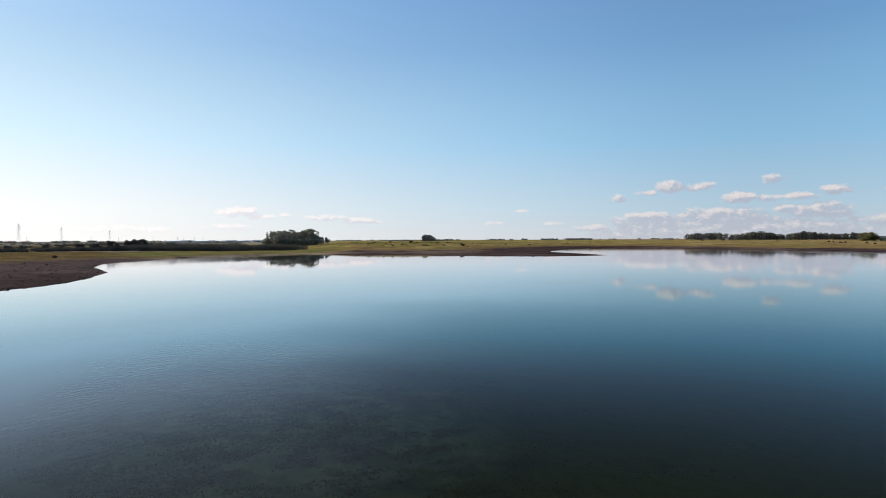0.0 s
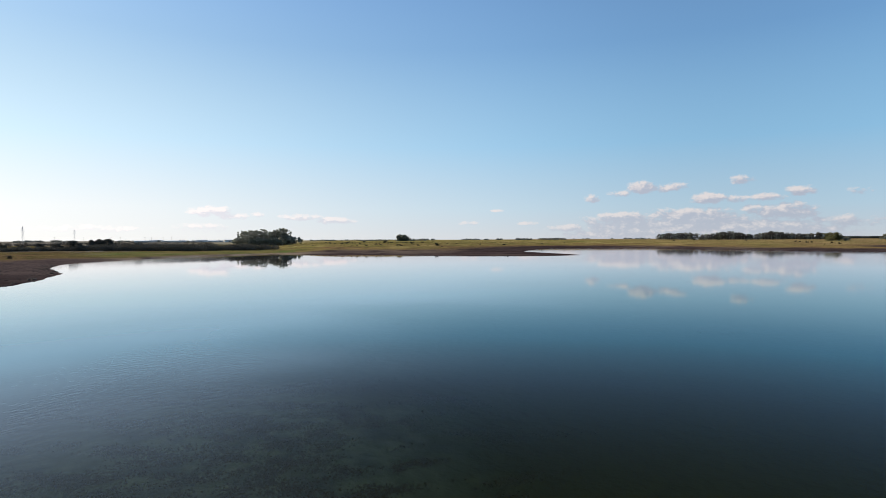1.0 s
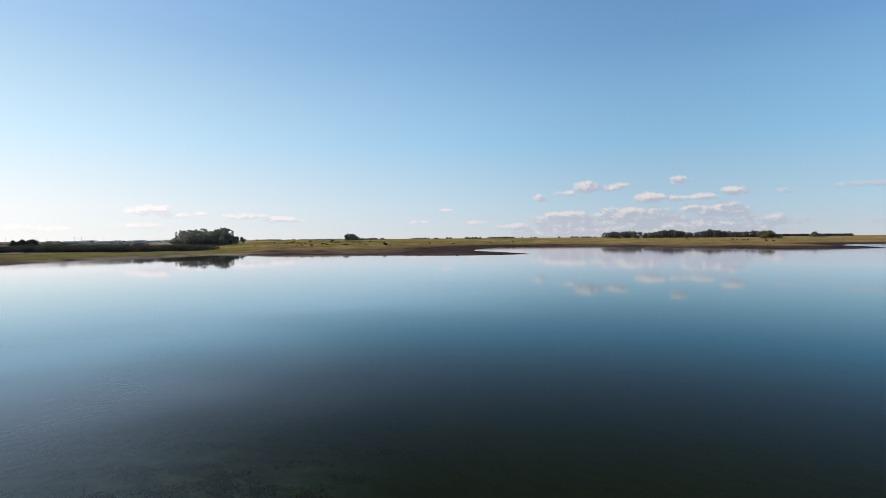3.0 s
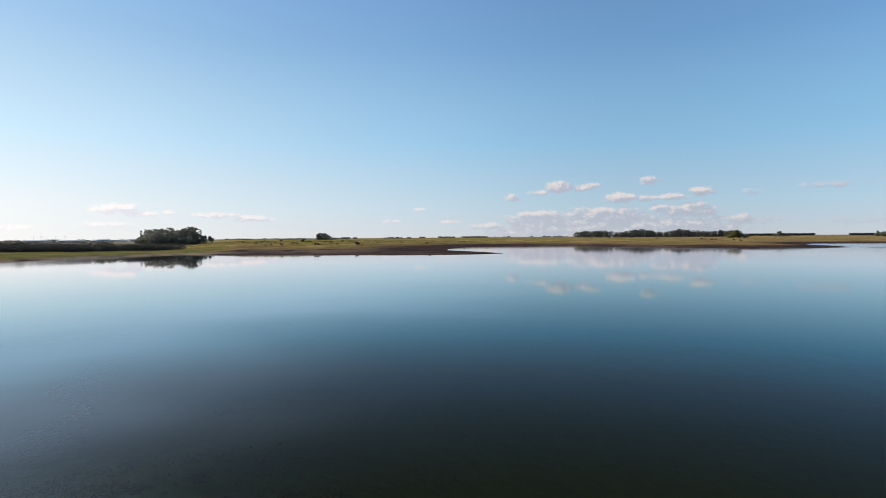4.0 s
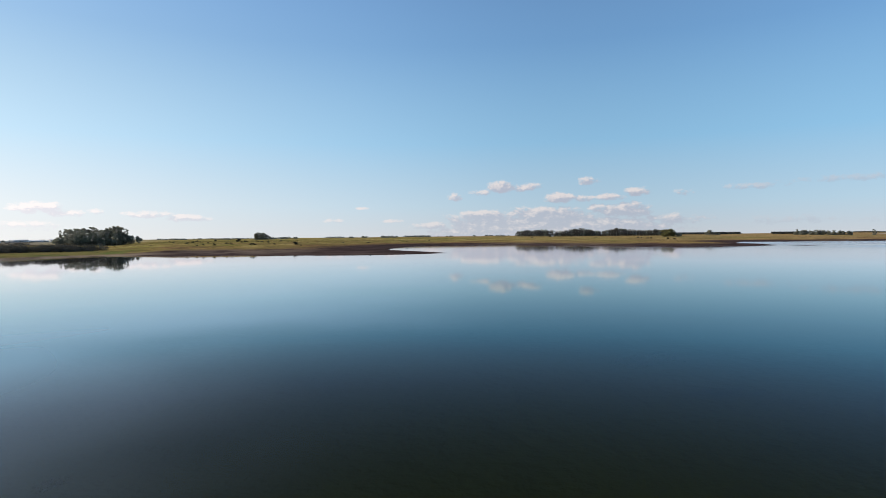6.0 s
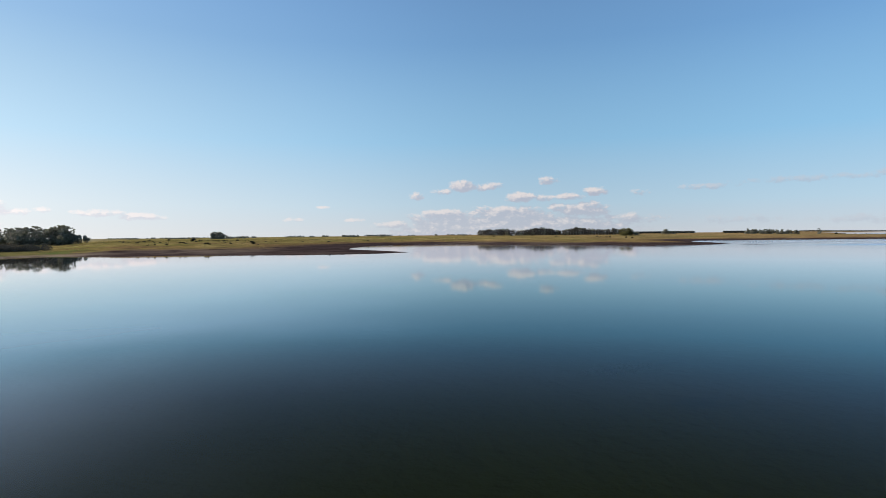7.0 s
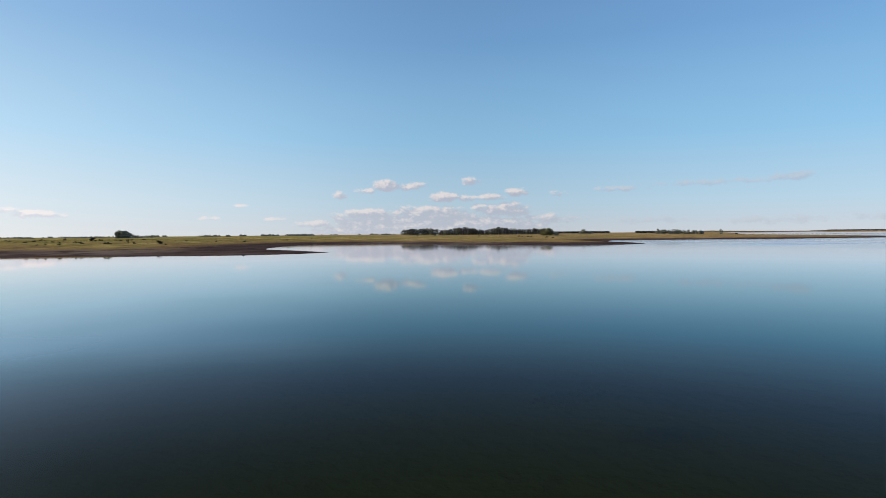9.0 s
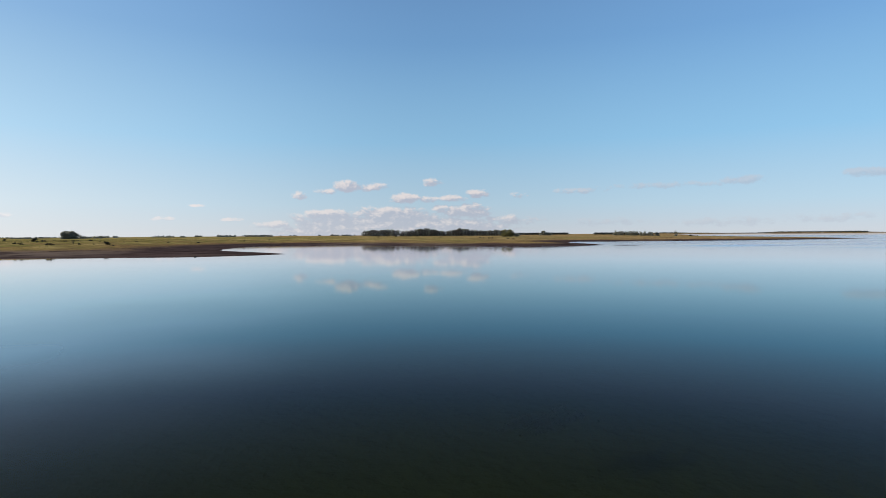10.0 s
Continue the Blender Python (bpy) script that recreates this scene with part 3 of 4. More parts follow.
def plant(models, spots, sink=0.15):
    """The models, copied to the spots (x, y, height in metres): the first spots take the models themselves."""
    for i, (x, y, tall) in enumerate(spots):
        ob, own = models[i % len(models)]
        m = stand(ob, x, y, tall / own, rng.uniform(0, 6.28), sink)
        if i < len(models):
            ob.matrix_basis = m
        else:
            c = copy_thing(ob, Matrix.Identity(4))
            c.matrix_basis = m


# the eucalyptus grove on the west side
GUM = "tall dark eucalyptus with pale trunk in a grove behind scrub"
gums = [(make_tree("eucalyptus", 100 + i, 22, 4.6 + 0.4 * i, 0.26 + 0.10 * (i % 3), 3600, 0.34, LEAF_GUM, 20 + i, GUM, group="eucalyptus grove", lump=(0.17, 0.30), bark=GUM_BARK), 22) for i in range(5)]
spots = []
for i in range(42):
    t = (i + 0.5) / 42
    x = -246 + 60 * t + rng.uniform(-2, 2)
    y = 815 + 22 * t + rng.uniform(-4, 34)
    tall = 20.5 + 3.2 * step(t, 0.15, 0.95) + rng.uniform(-3.4, 1.5)
    spots.append((x, y, tall))
plant(gums, spots)
LOWGUM = "bushy lower tree at the edge of the eucalyptus grove"
lows = [(make_tree("grove_tree", 120 + i, 12, 4.4, 0.04, 1700, 0.55, LEAF_GUM, 18, LOWGUM, group="grove edge trees"), 12) for i in range(2)]
low_spots = [(-182, 842, 14), (-177, 846, 11), (-169, 851, 9.5), (-187, 834, 13)]
low_spots += [(-247 + 4.6 * i + rng.uniform(-1.5, 1.5), 806 + 1.6 * i + rng.uniform(-3, 3), rng.uniform(8, 12.5)) for i in range(14)]
plant(lows, low_spots)

grove_floor = [(-248 + 70 * t + rng.uniform(-3, 3), 812 + 24 * t + rng.uniform(0, 22), rng.uniform(4, 7), rng.uniform(5, 9)) for t in np.linspace(0, 1, 90)]

# the lone clump on the plain
CLUMP = "dark slender tree in a small clump on the plain"
clump = [(make_tree("plain_tree", 140 + i, 17, 4.4, -0.08, 5200, 0.6, LEAF_GUM, 46, CLUMP, group="clump on the plain"), 17) for i in range(2)]
plant(clump, [(-52, 1524, 17), (-46, 1530, 18.5), (-40, 1522, 17.5), (-34, 1528, 18), (-28, 1524, 15), (-20, 1530, 9), (-12, 1526, 7.5), (6, 1530, 6.5), (17, 1528, 7)])

# the long wood on the far shore
WOOD = "grey green tree in the long wood on the far shore"
woods = [(make_tree("wood_tree", 160 + i, 15, 4.3, 0.0 + 0.05 * i, 2400, 0.5, (LEAF_WOOD, LEAF_GUM, LEAF_WOOD, LEAF_WOOD)[i], 20, WOOD, group="long wood", lump=(0.32, 0.48), bark=GUM_BARK), 15) for i in range(4)]
spots = []
for row in range(3):
    for i in range(50):
        t = (i + rng.uniform(0.1, 0.9)) / 50
        if row < 2 and 0.235 < t < 0.268:
            continue
        x = 543 + 300 * t + row * 8
        y = 1316 - 166 * t + row * 14 + rng.uniform(-4, 4)
        tall = np.interp(t, [0, 0.2, 0.27, 0.33, 0.4, 0.47, 0.54, 0.58, 0.62, 0.68, 0.75, 0.9, 1.0], [14.0, 16.0, 12.5, 14.5, 18.5, 17.0, 12.0, 11.5, 16.5, 18.0, 13.5, 14.5, 12.0])
        tall = tall * rng.uniform(0.84, 1.08)
        spots.append((x, y, tall))
plant(woods, spots)
under = []
for i in range(230):
    t = rng.uniform(0, 1)
    under.append((549 + 300 * t + rng.uniform(-4, 4), 1330 - 166 * t + rng.uniform(-6, 10), rng.uniform(4, 8), rng.uniform(5, 9.5)))

BROAD = "broad round-crowned olive green tree standing before the wood"
broad = make_tree("round_tree", 180, 14, 11.5, 0.02, 6500, 0.7, LEAF_BROAD, 46, BROAD, lump=(0.22, 0.42))
broad.matrix_basis = stand(broad, 692, 957, 1.0)
BESIDE = "small bushy tree beside the round tree"
beside = [(make_tree("bushy_tree", 183, 8, 4.2, -0.08, 1500, 0.55, LEAF_GUM, 20, BESIDE, group="trees by the wood"), 8)]
plant(beside, [(712, 969, 9), (720, 965, 7), (734, 976, 6), (702, 976, 8)])
PAIR = "dark bushy tree in a small stand on the east pasture"
pair = [(make_tree("stand_tree", 186, 10, 3.4, -0.1, 1700, 0.55, LEAF_GUM, 26, PAIR, group="small stand"), 10)]
plant(pair, [(838, 1032, 7), (843, 1028, 11.5), (848, 1024, 8), (853, 1020, 7.5), (857, 1017, 5.5)])
EAST = "grey green tree in the row on the east pasture"
east = [(make_tree("row_tree", 190 + i, 11, 3.6, -0.02, 1900, 0.55, LEAF_GUM, 22, EAST, group="east row"), 11) for i in range(2)]
plant(east, [(1390 + 82 * t + rng.uniform(-3, 3), 1335 - 94 * t + rng.uniform(-6, 6), 15.5 - 5.0 * t + rng.uniform(-2.5, 1.5)) for t in np.linspace(0, 1, 26)])
LONE = "lone pointed dark tree on the east pasture"
lone = make_tree("lone_tree", 196, 17, 4.4, -0.08, 1500, 0.55, LEAF_GUM, 24, LONE)
lone.matrix_basis = stand(lone, 1504, 1204)


def scatter_sprays(name, spots, mat, label, category, per, leaf):
    """One mesh of many shrubs: spots of x, y, width, height."""
    rnd = np.random.default_rng(len(spots))
    centres, sizes = [], []
    xs, ys = np.array([s[0] for s in spots]), np.array([s[1] for s in spots])
    zs = land(xs, ys)[0]
    for (x, y, w, h), z in zip(spots, zs):
        n = max(8, int(per * rnd.uniform(0.7, 1.3)))
        p = rnd.normal(size=(n, 3))
        p *= (rnd.uniform(0.3, 1, n) ** 0.5 / np.linalg.norm(p, axis=1))[:, None]
        p = p * (w / 2, w / 2, h * 0.5) + (x, y, z + h * 0.46)
        centres.append(p)
        sizes.append(rnd.uniform(0.6, 1.3, n) * leaf)
    v, f = leaf_quads(np.concatenate(centres), np.concatenate(sizes), rnd)
    return tagged(new(name, mesh_from(name, v, f, mat)), label, category, kind="stuff")


scatter_sprays("grove_undergrowth", grove_floor, LEAF_WOOD, "dark undergrowth between the trunks of the eucalyptus grove", "undergrowth", 150, 0.45)
scatter_sprays("wood_undergrowth", under, LEAF_WOOD, "dark undergrowth between the trunks of the long wood", "undergrowth", 150, 0.5)

# the belt of scrub along the west shore
belt = []
for i in range(1250):
    t = rng.uniform(0, 0.92)
    x = np.interp(t, [0, 0.3, 0.5, 0.75, 0.9, 1.0], [-330, -285, -240, -185, -140, -104])
    y = np.interp(t, [0, 0.3, 0.5, 0.75, 0.9, 1.0], [405, 475, 483, 479, 510, 625]) + rng.uniform(0, 46)
    h = rng.uniform(3.2, 6.2) * np.interp(t, [0, 0.08, 0.3, 0.42, 0.9, 1.0], [0.4, 0.6, 0.6, 1, 1, 0.35])
    if t < 0.36 and rng.uniform(0, 1) < 0.45:
        continue
    belt.append((x + rng.uniform(-4, 4), y, rng.uniform(3.5, 6.5), h))
scatter_sprays("scrub_thicket", belt, LEAF_SCRUB, "dense dark belt of low scrub behind the green shore", "scrub", 170, 0.30)
loose = []
for i in range(2600):
    a, r = radians(rng.uniform(-54, -19)), 600 + 1000 * rng.uniform(0, 1) ** 0.8
    if vnoise(np.array([a * 16]), np.array([r / 60]), 55, 2)[0] > 0.02:
        loose.append((r * math.sin(a), r * math.cos(a), rng.uniform(2.5, 7.5), rng.uniform(0.8, 2.0) * (0.6 + r / 1600)))
scatter_sprays("low_scrub", loose, LEAF_HEATH, "scattered low grey brown scrub on the west plain", "scrub", 60, 0.4)

WESTBUSH = "dark rounded bush on the west plain"
bush = [(make_tree("bush", 210 + i, 6, 3.4, -0.1, 1900, 0.4, LEAF_SCRUB, 24, WESTBUSH, group="west bushes"), 6) for i in range(2)]


def along(az, r):
    return r * math.sin(radians(az)), r * math.cos(radians(az))


plant(bush, [(*along(az, r), h) for az, r, h in (
    (-29.4, 560, 8.0), (-30.6, 570, 6.5), (-31.7, 590, 5.5), (-24.9, 560, 7.0), (-25.7, 575, 5.5), (-27.6, 900, 9.5), (-27.1, 905, 9),
    (-28.2, 890, 8.5), (-34.2, 600, 4.5), (-35.6, 640, 4.5), (-26.6, 620, 5), (-36.6, 620, 4.5), (-22.7, 640, 4.5), (-33.1, 640, 4.5), (-33.5, 352, 1.5))])

# small dark shrubs over the pasture
SHRUB = "small dark shrub on the dry pasture"
shrubs = [(make_tree("shrub", 230 + i, 2.2, 1.7, -0.15, 900, 0.24, LEAF_SHRUB, 14, SHRUB, group="pasture shrubs"), 2.2) for i in range(3)]
spots = []
while len(spots) < 34:
    az, r = rng.uniform(-10.5, 1.5), rng.uniform(600, 900)
    spots.append((*along(az, r), rng.uniform(0.5, 1.3) * r / 700))
for az, r, h in ((-7.3, 628, 2.0), (-6.9, 694, 1.7), (-6.7, 830, 2.0), (-6.4, 556, 1.2), (-5.9, 561, 1.2), (-5.6, 639, 1.3), (-5.0, 557, 1.5),
                 (-5.2, 889, 2.4), (-4.1, 599, 1.6), (-3.6, 579, 1.4), (-3.2, 753, 3.4), (-2.9, 695, 1.5), (-2.6, 737, 2.2), (-2.0, 563, 1.7),
                 (-1.7, 561, 1.9), (-1.2, 734, 1.8), (-0.7, 728, 1.8), (0.0, 590, 1.5), (0.4, 792, 2.2), (1.8, 600, 2.8), (2.3, 570, 1.1), (2.8, 700, 1.3), (3.7, 704, 1.4)):
    spots.append((*along(az, r), h))
for az, r, h in ((6.0, 720, 1.4), (8.3, 765, 2.2), (11.9, 860, 1.5), (14.0, 900, 1.5), (23.8, 1098, 2.2), (25.5, 1226, 2.6), (27.5, 1300, 2.4),
                 (29.6, 1100, 2.0), (33.3, 1057, 2.4), (33.6, 1050, 1.8), (34.1, 1023, 2.3), (34.4, 1026, 2.1), (35.8, 1001, 2.2), (36.3, 969, 2.2),
                 (52.3, 1500, 4.0), (52.8, 1480, 2.6), (53.5, 1470, 2.4), (54.2, 1450, 2.2), (58.3, 1440, 2.0), (58.8, 1430, 2.3)):
    spots.append((*along(az, r), h))
plant(shrubs, spots, 0.3)

# far tree lines
far = []
for az0, az1, r, count, tall in ((-1.0, 6.0, 3000, 190, 10), (6.5, 14.5, 3100, 260, 11), (15.0, 22.0, 3300, 110, 9), (-12, -2, 3200, 160, 8), (-40, -14, 2600, 420, 9), (-60, -40, 2600, 60, 10)):
    for i in range(count):
        az = rng.uniform(az0, az1)
        rr = r + 250 * math.sin(az * 1.7) + rng.uniform(-60, 60)
        if vnoise(np.array([az * 1.3]), np.array([r / 50.0]), 66, 2)[0] < -0.06:
            continue
        far.append((*along(az, rr), rng.uniform(6, 13), tall * rng.uniform(0.4, 1.1)))
scatter_sprays("far_tree_line", far, LEAF_HAZED, "distant low tree lines along the horizon", "tree line", 45, 1.5)
ridge = []
for az0, az1, r, tall in ((35.0, 42.2, 3300, 12), (44.6, 48.5, 3200, 11.5)):
    for az in np.arange(az0, az1, 0.035):
        ridge.append((*along(az + rng.uniform(-0.05, 0.05), r + rng.uniform(-15, 15)), rng.uniform(9, 14), tall * rng.uniform(0.95, 1.02)))
haze_line = []
for az0, az1, tall in ((50.0, 59.6, 3), (59.6, 66.0, 6), (67.5, 78.0, 4)):
    for az in np.arange(az0, az1, 0.035):
        haze_line.append((*along(az, 4620 + rng.uniform(-15, 15)), rng.uniform(9, 14), tall * rng.uniform(0.9, 1.05)))
scatter_sprays("distant_plantation", haze_line, LEAF_HAZED, "tree plantation across the far water, coloured pale and bluish for haze", "plantation", 75, 1.6)
scatter_sprays("far_plantation", ridge, LEAF_RIDGE, "even dark tree plantation on the far ridge", "plantation", 75, 1.6)


# ---- pylons, poles and a shed ----
def bar(bm, a, b, w):
    a, b = Vector(a), Vector(b)
    q = (b - a).to_track_quat("Z", "Y")
    ends = [[bm.verts.new(p + q @ Vector((sx * w / 2, sy * w / 2, 0))) for sx, sy in ((-1, -1), (1, -1), (1, 1), (-1, 1))] for p in (a, b)]
    for i in range(4):
        bm.faces.new((ends[0][i], ends[0][(i + 1) % 4], ends[1][(i + 1) % 4], ends[1][i]))
    bm.faces.new(ends[0][::-1])
    bm.faces.new(ends[1])


def make_pylon(tall):
    root = blank("pylon")
    half = lambda z: 2.1 * (1 - z / tall) ** 1.2 + 0.35
    levels = [0, 6, 11.5, 16, 20, 23.5, 26.5, 29, tall]
    corners = ((-1, -1), (1, -1), (1, 1), (-1, 1))
    for cx, cy in corners:
        bm = bmesh.new()
        for a, b in zip(levels, levels[1:]):
            bar(bm, (cx * half(a), cy * half(a), a - (0.6 if a == 0 else 0)), (cx * half(b), cy * half(b), b), 0.10)
        part("leg", bm, STEEL, root)
    for i in range(4):
        bm = bmesh.new()
        (ax, ay), (bx, by) = corners[i], corners[(i + 1) % 4]
        for a, b in zip(levels, levels[1:]):
            bar(bm, (ax * half(a), ay * half(a), a), (bx * half(b), by * half(b), b), 0.045)
            bar(bm, (bx * half(a), by * half(a), a), (ax * half(b), ay * half(b), b), 0.045)
        part("bracing", bm, STEEL, root)
    for z, reach in ((23.5, 4.6), (26.5, 3.9), (29.0, 3.2)):
        bm = bmesh.new()
        for s in (-1, 1):
            for y in (-0.5, 0.5):
                bar(bm, (0, y, z), (s * reach, 0, z + 0.25), 0.1)
                bar(bm, (0, y, z + 1.2), (s * reach, 0, z + 0.25), 0.09)
            bar(bm, (s * reach, 0, z + 0.25), (s * reach, 0, z - 1.1), 0.16)
        part("crossarm", bm, STEEL, root)
    return tagged(root, "tall grey steel lattice power pylon on the plain", "pylon", "power line")


pylon = make_pylon(32.0)
pylon.matrix_basis = Matrix.Identity(4)
for i, (x, y) in enumerate(((-617, 852), (-711, 1091), (-793, 1393))):
    ob = pylon if i == 0 else copy_thing(pylon, Matrix.Identity(4))
    ob.matrix_basis = Matrix.LocRotScale((x, y, height(x, y)), Euler((0, 0, radians(-20))), (1, 1, 1))


def make_pole():
    root = blank("power_pole")
    bm = bmesh.new()
    limb(bm, (0, 0, -0.8), (0, 0, 13), 0.19, 0.13, 8)
    part("post", bm, POLE_WOOD, root)
    bm = bmesh.new()
    bar(bm, (-1.3, 0.12, 12.2), (1.3, 0.12, 12.2), 0.13)
    part("crossarm", bm, POLE_WOOD, root)
    bm = bmesh.new()
    for x in (-1.1, 0, 1.1):
        limb(bm, (x, 0.12, 12.3), (x, 0.12, 12.65), 0.09, 0.06, 6)
    part("insulators", bm, STEEL, root)
    return tagged(root, "thin wooden power pole with one crossarm", "power pole", "pole line")


pole = make_pole()
for i, (az, r, h) in enumerate(((-35.4, 1150, 13), (-31.0, 1250, 13), (-29.0, 1200, 12), (-27.0, 1150, 12), (-26.3, 1100, 12), (-24.4, 1050, 12), (-23.9, 1020, 12), (-23.0, 1150, 13), (-22.3, 1000, 12), (-37.2, 1300, 13))):
    ob = pole if i == 0 else copy_thing(pole, Matrix.Identity(4))
    x, y = along(az, r)
    ob.matrix_basis = Matrix.LocRotScale((x, y, height(x, y)), Euler((0, 0, radians(25))), (h / 13,) * 3)


def box(bm, x0, y0, z0, x1, y1, z1):
    v = [bm.verts.new((x, y, z)) for z in (z0, z1) for x, y in ((x0, y0), (x1, y0), (x1, y1), (x0, y1))]
    for q in ((3, 2, 1, 0), (4, 5, 6, 7), (0, 1, 5, 4), (1, 2, 6, 5), (2, 3, 7, 6), (3, 0, 4, 7)):
        bm.faces.new([v[i] for i in q])


def make_shed():
    root = blank("shed")
    bm = bmesh.new()
    box(bm, -4, -3, -0.6, 4, 3, 3.0)
    part("wall", bm, PAINT, root)
    bm = bmesh.new()
    p = [(-4.4, -3.4, 2.95), (4.4, -3.4, 2.95), (4.4, 0, 4.5), (-4.4, 0, 4.5), (4.4, 3.4, 2.95), (-4.4, 3.4, 2.95)]
    low = [bm.verts.new(v) for v in p]
    high = [bm.verts.new((x, y, z + 0.15)) for x, y, z in p]
    for q in ((0, 1, 2, 3), (3, 2, 4, 5)):
        bm.faces.new([high[i] for i in q])
        bm.faces.new([low[i] for i in q[::-1]])
    for a, b in ((0, 1), (1, 2), (2, 4), (4, 5), (5, 3), (3, 0)):
        bm.faces.new((low[a], low[b], high[b], high[a]))
    part("roof", bm, ROOFING, root)
    for x, w, z0, z1, name in ((-1.8, 0.5, 0.0, 2.1, "door"), (1.6, 0.6, 1.0, 2.0, "window")):
        bm = bmesh.new()
        box(bm, x - w, -3.06, z0, x + w, -2.98, z1)
        part(name, bm, DARK, root)
    return tagged(root, "small white shed with a grey sheet roof by the wood", "shed")


shed = make_shed()
shed.matrix_basis = Matrix.LocRotScale((614, 1272, height(614, 1272)), Euler((0, 0, radians(-30))), (0.6, 0.6, 0.6))


WHITEWASH = plain_material("pale_cladding", (0.50, 0.50, 0.49), (0.64, 0.64, 0.62), 0.8, 0.2)


def make_warehouse(name, long, deep, tall, mat, label):
    """A long gabled hall with a sheet roof, one large door and a row of windows."""
    root = blank(name)
    x, y = long / 2, deep / 2
    bm = bmesh.new()
    box(bm, -x, -y, -1.5, x, y, tall * 0.72)
    part("wall", bm, mat, root)
    bm = bmesh.new()
    p = [(-x - 0.6, -y - 0.8, tall * 0.71), (x + 0.6, -y - 0.8, tall * 0.71), (x + 0.6, 0, tall), (-x - 0.6, 0, tall), (x + 0.6, y + 0.8, tall * 0.71), (-x - 0.6, y + 0.8, tall * 0.71)]
    low, high = [bm.verts.new(v) for v in p], [bm.verts.new((a, b, c + 0.3)) for a, b, c in p]
    for q in ((0, 1, 2, 3), (3, 2, 4, 5)):
        bm.faces.new([high[i] for i in q])
        bm.faces.new([low[i] for i in q[::-1]])
    for a, b in ((0, 1), (1, 2), (2, 4), (4, 5), (5, 3), (3, 0)):
        bm.faces.new((low[a], low[b], high[b], high[a]))
    part("roof", bm, ROOFING, root)
    bm = bmesh.new()
    box(bm, -2.2, -y - 0.08, 0.0, 2.2, -y + 0.05, tall * 0.5)
    part("door", bm, DARK, root)
    for i in range(4):
        bm = bmesh.new()
        wx = x * (-0.78 + 0.22 * i) if i < 2 else x * (0.34 + 0.22 * (i - 2))
        box(bm, wx - 1.1, -y - 0.08, tall * 0.3, wx + 1.1, -y + 0.05, tall * 0.48)
        part("window", bm, DARK, root)
    return tagged(root, label, "warehouse", "town on the horizon")


HALL = "pale long warehouse with a grey sheet roof on the horizon"
halls = [make_warehouse("warehouse", long, 22, tall, WHITEWASH, HALL) for long, tall in ((60, 6.0), (36, 8.5), (24, 5.0))]
for i, az in enumerate((-24.6, -23.5, -22.9, -21.9, -20.6, -19.9, -19.2, -18.4, -17.6)):
    x, y = along(az, 2380 + 60 * math.sin(i * 2.1))
    ob = halls[i] if i < 3 else copy_thing(halls[(i * 2) % 3], Matrix.Identity(4))
    ob.matrix_basis = Matrix.LocRotScale((x, y, height(x, y)), Euler((0, 0, radians(-az + 12 * math.sin(i)))), (1, 1, 1))


# ---- clods on the mud and weed under the water ----
def make_tussocks(name, x, y, size, mat, label, seed, blades=11):
    """Grass in tufts: upright bent blades, one triangle each, on the dry land among the spots."""
    rnd = np.random.default_rng(seed)
    z, _, _, _, bank = land(x, y)
    keep = (bank + 0.9 * vnoise(x / 14, y / 14, seed, 3) > 1.45) & (vnoise(x / 26, y / 26, seed + 7, 3) > -0.06)
    x, y, z, size = x[keep], y[keep], z[keep], size[keep]
    n = len(x)
    foot = np.repeat(np.stack([x, y, z - 0.04], -1), blades, 0)
    tall = np.repeat(size, blades)[:, None]
    lean = rnd.normal(size=(n * blades, 2)) * 0.42 * tall
    foot[:, :2] += rnd.normal(size=(n * blades, 2)) * 0.5 * tall
    tip = foot + np.concatenate([lean, tall * rnd.uniform(0.5, 1.1, (n * blades, 1))], 1)
    turn = rnd.uniform(0, 6.28, n * blades)
    wide = np.stack([np.cos(turn), np.sin(turn), np.zeros(n * blades)], -1) * tall * 0.14
    verts = np.stack([foot - wide, foot + wide, tip], 1).reshape(-1, 3)
    tagged(new(name, mesh_from(name, verts, np.arange(len(verts)).reshape(-1, 3), mat)), label, "grass", kind="stuff")


def polar_spots(seed, n, az0, az1, r0, r1, lo, hi):
    rnd = np.random.default_rng(seed)
    a, r = np.radians(rnd.uniform(az0, az1, n)), rnd.uniform(r0, r1, n)
    return r * np.sin(a), r * np.cos(a), rnd.uniform(lo, hi, n) * r / 600


make_tussocks("shore_tussocks", *polar_spots(61, 9000, -44, -10, 170, 520, 0.25, 0.65), OLIVE_GRASS, "low olive tussocks on the west shore", 301)
make_tussocks("shore_straw", *polar_spots(62, 6000, -44, -10, 170, 520, 0.2, 0.5), DRY_GRASS, "dry straw tufts on the west shore", 302)
make_tussocks("pasture_tussocks", *polar_spots(63, 9000, -13, 13, 480, 980, 0.18, 0.45), OLIVE_GRASS, "dark olive tussocks on the pasture", 303)
make_tussocks("pasture_straw", *polar_spots(64, 9000, -13, 13, 480, 980, 0.15, 0.4), DRY_GRASS, "dry straw tufts on the pasture", 304)
make_tussocks("east_tussocks", *polar_spots(65, 9000, 13, 50, 560, 1250, 0.12, 0.34), OLIVE_GRASS, "dark olive tussocks on the east bank", 305)
make_tussocks("east_straw", *polar_spots(66, 7000, 13, 64, 560, 1400, 0.12, 0.3), DRY_GRASS, "dry straw tufts on the east bank", 306)


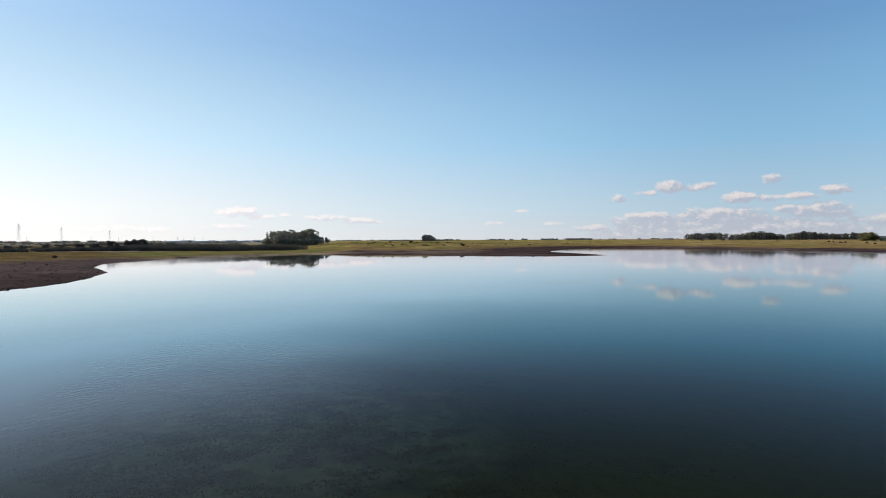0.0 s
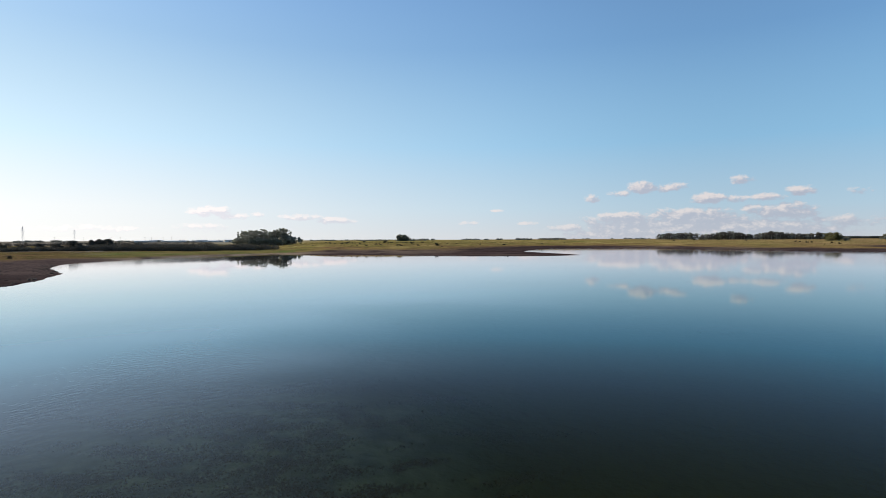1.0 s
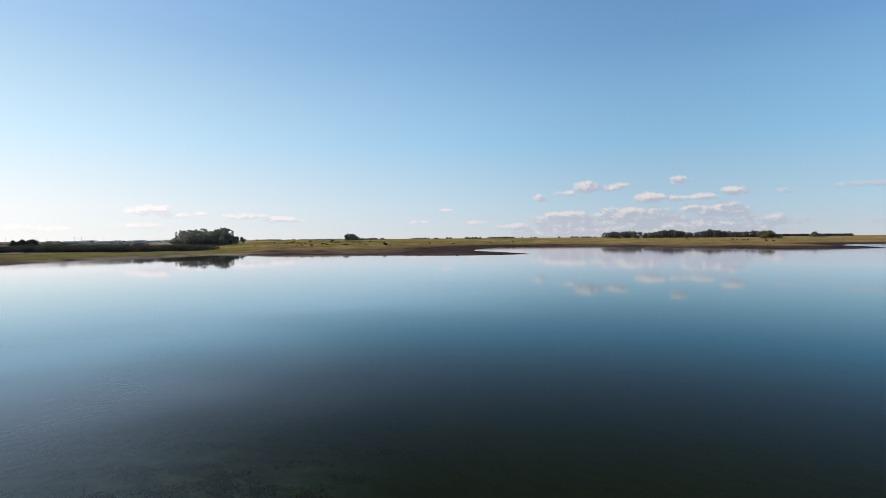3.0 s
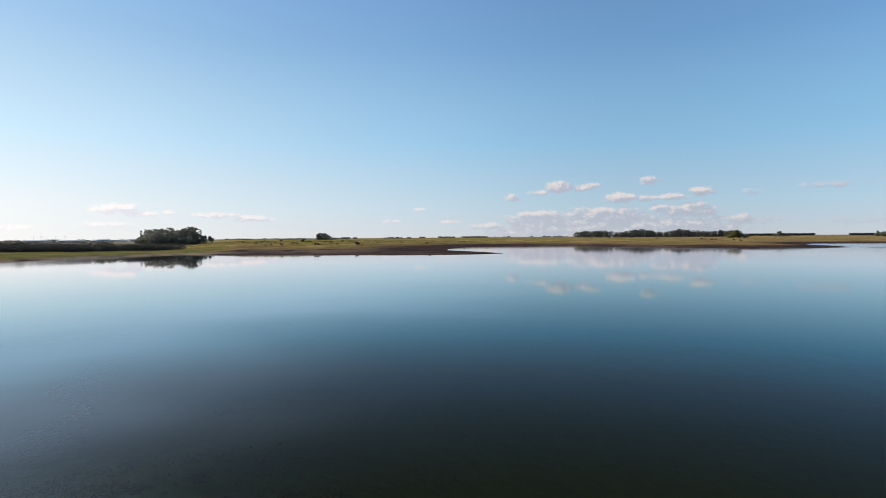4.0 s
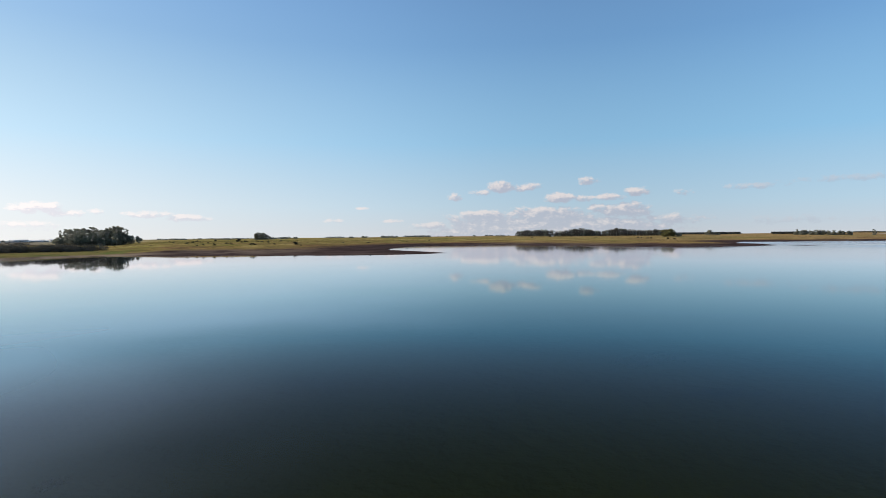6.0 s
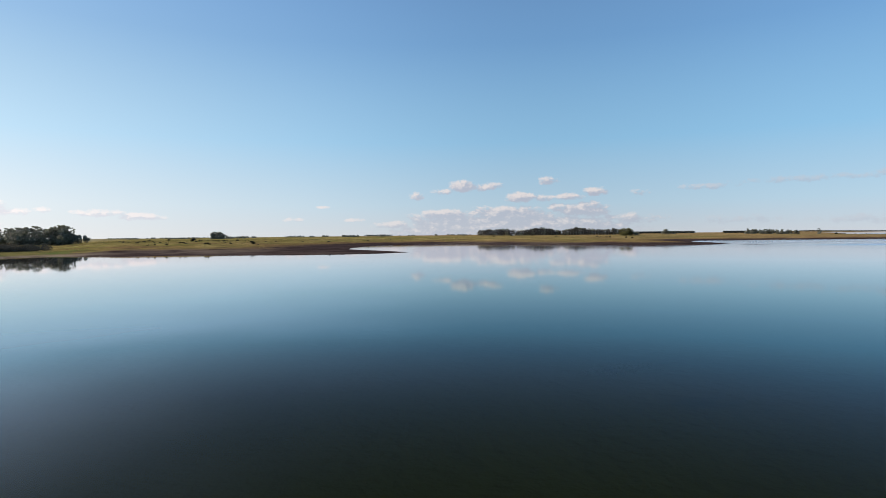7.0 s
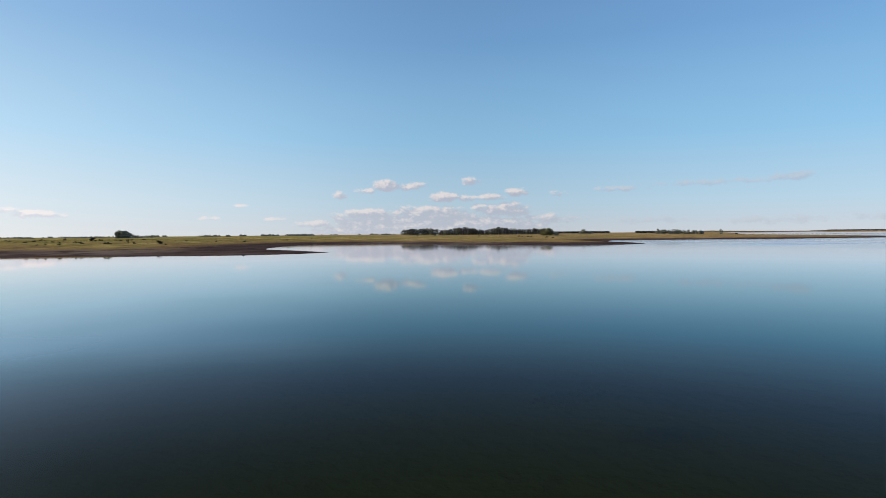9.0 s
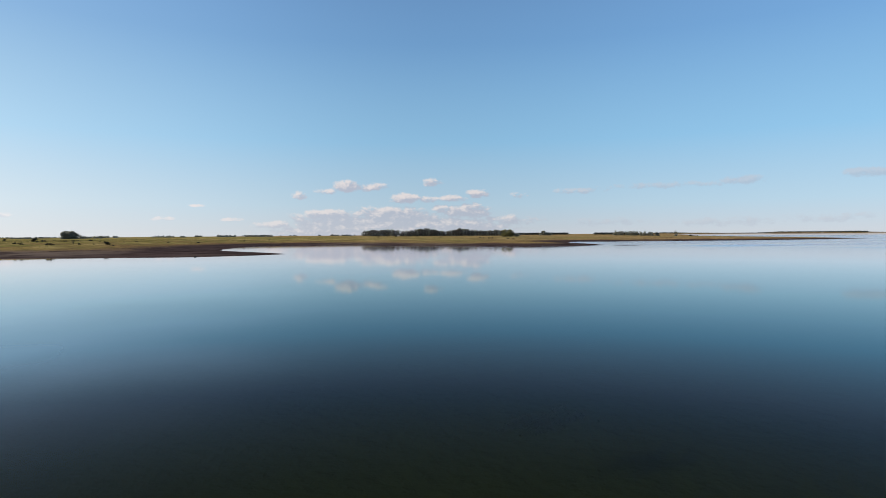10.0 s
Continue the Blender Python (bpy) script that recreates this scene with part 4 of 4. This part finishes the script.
def make_clods():
    rnd = np.random.default_rng(5)
    ico = bmesh.new()
    bmesh.ops.create_icosphere(ico, subdivisions=1, radius=1.0)
    base = np.array([v.co[:] for v in ico.verts])
    tri = np.array([[v.index for v in f.verts] for f in ico.faces])
    ico.free()
    n = 9000
    x, y = rnd.uniform(-190, -84, n), rnd.uniform(95, 260, n)
    d, _ = shore_distance(x, y)
    keep = (d > 0.3) & (d < 70) & (rnd.uniform(0, 1, n) < np.exp(-d / 16) + 0.12)
    x, y = x[keep], y[keep]
    z = land(x, y)[0]
    s = rnd.uniform(0.05, 0.2, len(x)) * (1 + 1.2 * (rnd.uniform(0, 1, len(x)) > 0.93)) * np.where(d[keep] < 3.5, 1.5, 1.0)
    verts, faces = [], []
    for i in range(len(x)):
        shape = base * (1 + rnd.uniform(-0.3, 0.3, (len(base), 1))) * (s[i] * rnd.uniform(0.8, 1.6), s[i], s[i] * 0.6)
        verts.append(shape + (x[i], y[i], z[i] + 0.12 * s[i]))
        faces.append(tri + i * len(base))
    tagged(new("mud_clods", mesh_from("mud_clods", np.concatenate(verts), np.concatenate(faces), STONE)), "scattered dark clods and stones on the mud", "stones", kind="stuff")


def make_weed():
    rnd = np.random.default_rng(9)
    centres, sizes = [], []
    for cx, cy, sx, sy, count in ((-9, 39, 11, 12, 150), (-16, 28, 8, 8, 60), (34, 71.5, 2.6, 1.0, 14), (-2, 28, 9, 8, 40)):
        for i in range(count):
            x, y = cx + rnd.normal() * sx * 0.55, cy + rnd.normal() * sy * 0.55
            m = int(rnd.uniform(60, 300))
            long, turn = rnd.uniform(0.3, 1.3) * rnd.uniform(0.4, 1), rnd.normal(0.1, 0.35)
            u, v = rnd.normal(0, long * 1.25, m), rnd.normal(0, 0.16, m)
            px, py = x + u * math.cos(turn) - v * math.sin(turn), y + u * math.sin(turn) + v * math.cos(turn)
            top = rnd.uniform(-0.6, -0.12)
            centres.append(np.stack([px, py, top - rnd.uniform(0, 0.3, m)], -1))
            sizes.append(rnd.uniform(0.035, 0.11, m))
    v, f = leaf_quads(np.concatenate(centres), np.concatenate(sizes), rnd, 0.6)
    v[:, 2] = np.minimum(v[:, 2], -0.02)
    tagged(new("water_weed", mesh_from("water_weed", v, f, WEED)), "dark patches of water weed just under the surface", "water weed", kind="stuff")


def make_rock():
    rnd = np.random.default_rng(12)
    bm = bmesh.new()
    bmesh.ops.create_icosphere(bm, subdivisions=3, radius=1.0)
    for v in bm.verts:
        n = noise.noise(v.co * 1.3) * 0.35 + noise.noise(v.co * 3.1) * 0.12
        v.co = Vector((v.co.x * 1.5, v.co.y, v.co.z * 0.75)) * (1 + n)
    me = bpy.data.meshes.new("rock")
    bm.to_mesh(me)
    bm.free()
    me.materials.append(STONE)
    ob = tagged(new("rock", me), "small dark rock at the water's edge of the mud spit", "rock")
    ob.matrix_basis = Matrix.LocRotScale((55.0, 365.5, 0.1), Euler((0, 0, 0.6)), (0.5, 0.5, 0.5))


make_clods()
make_weed()
make_rock()
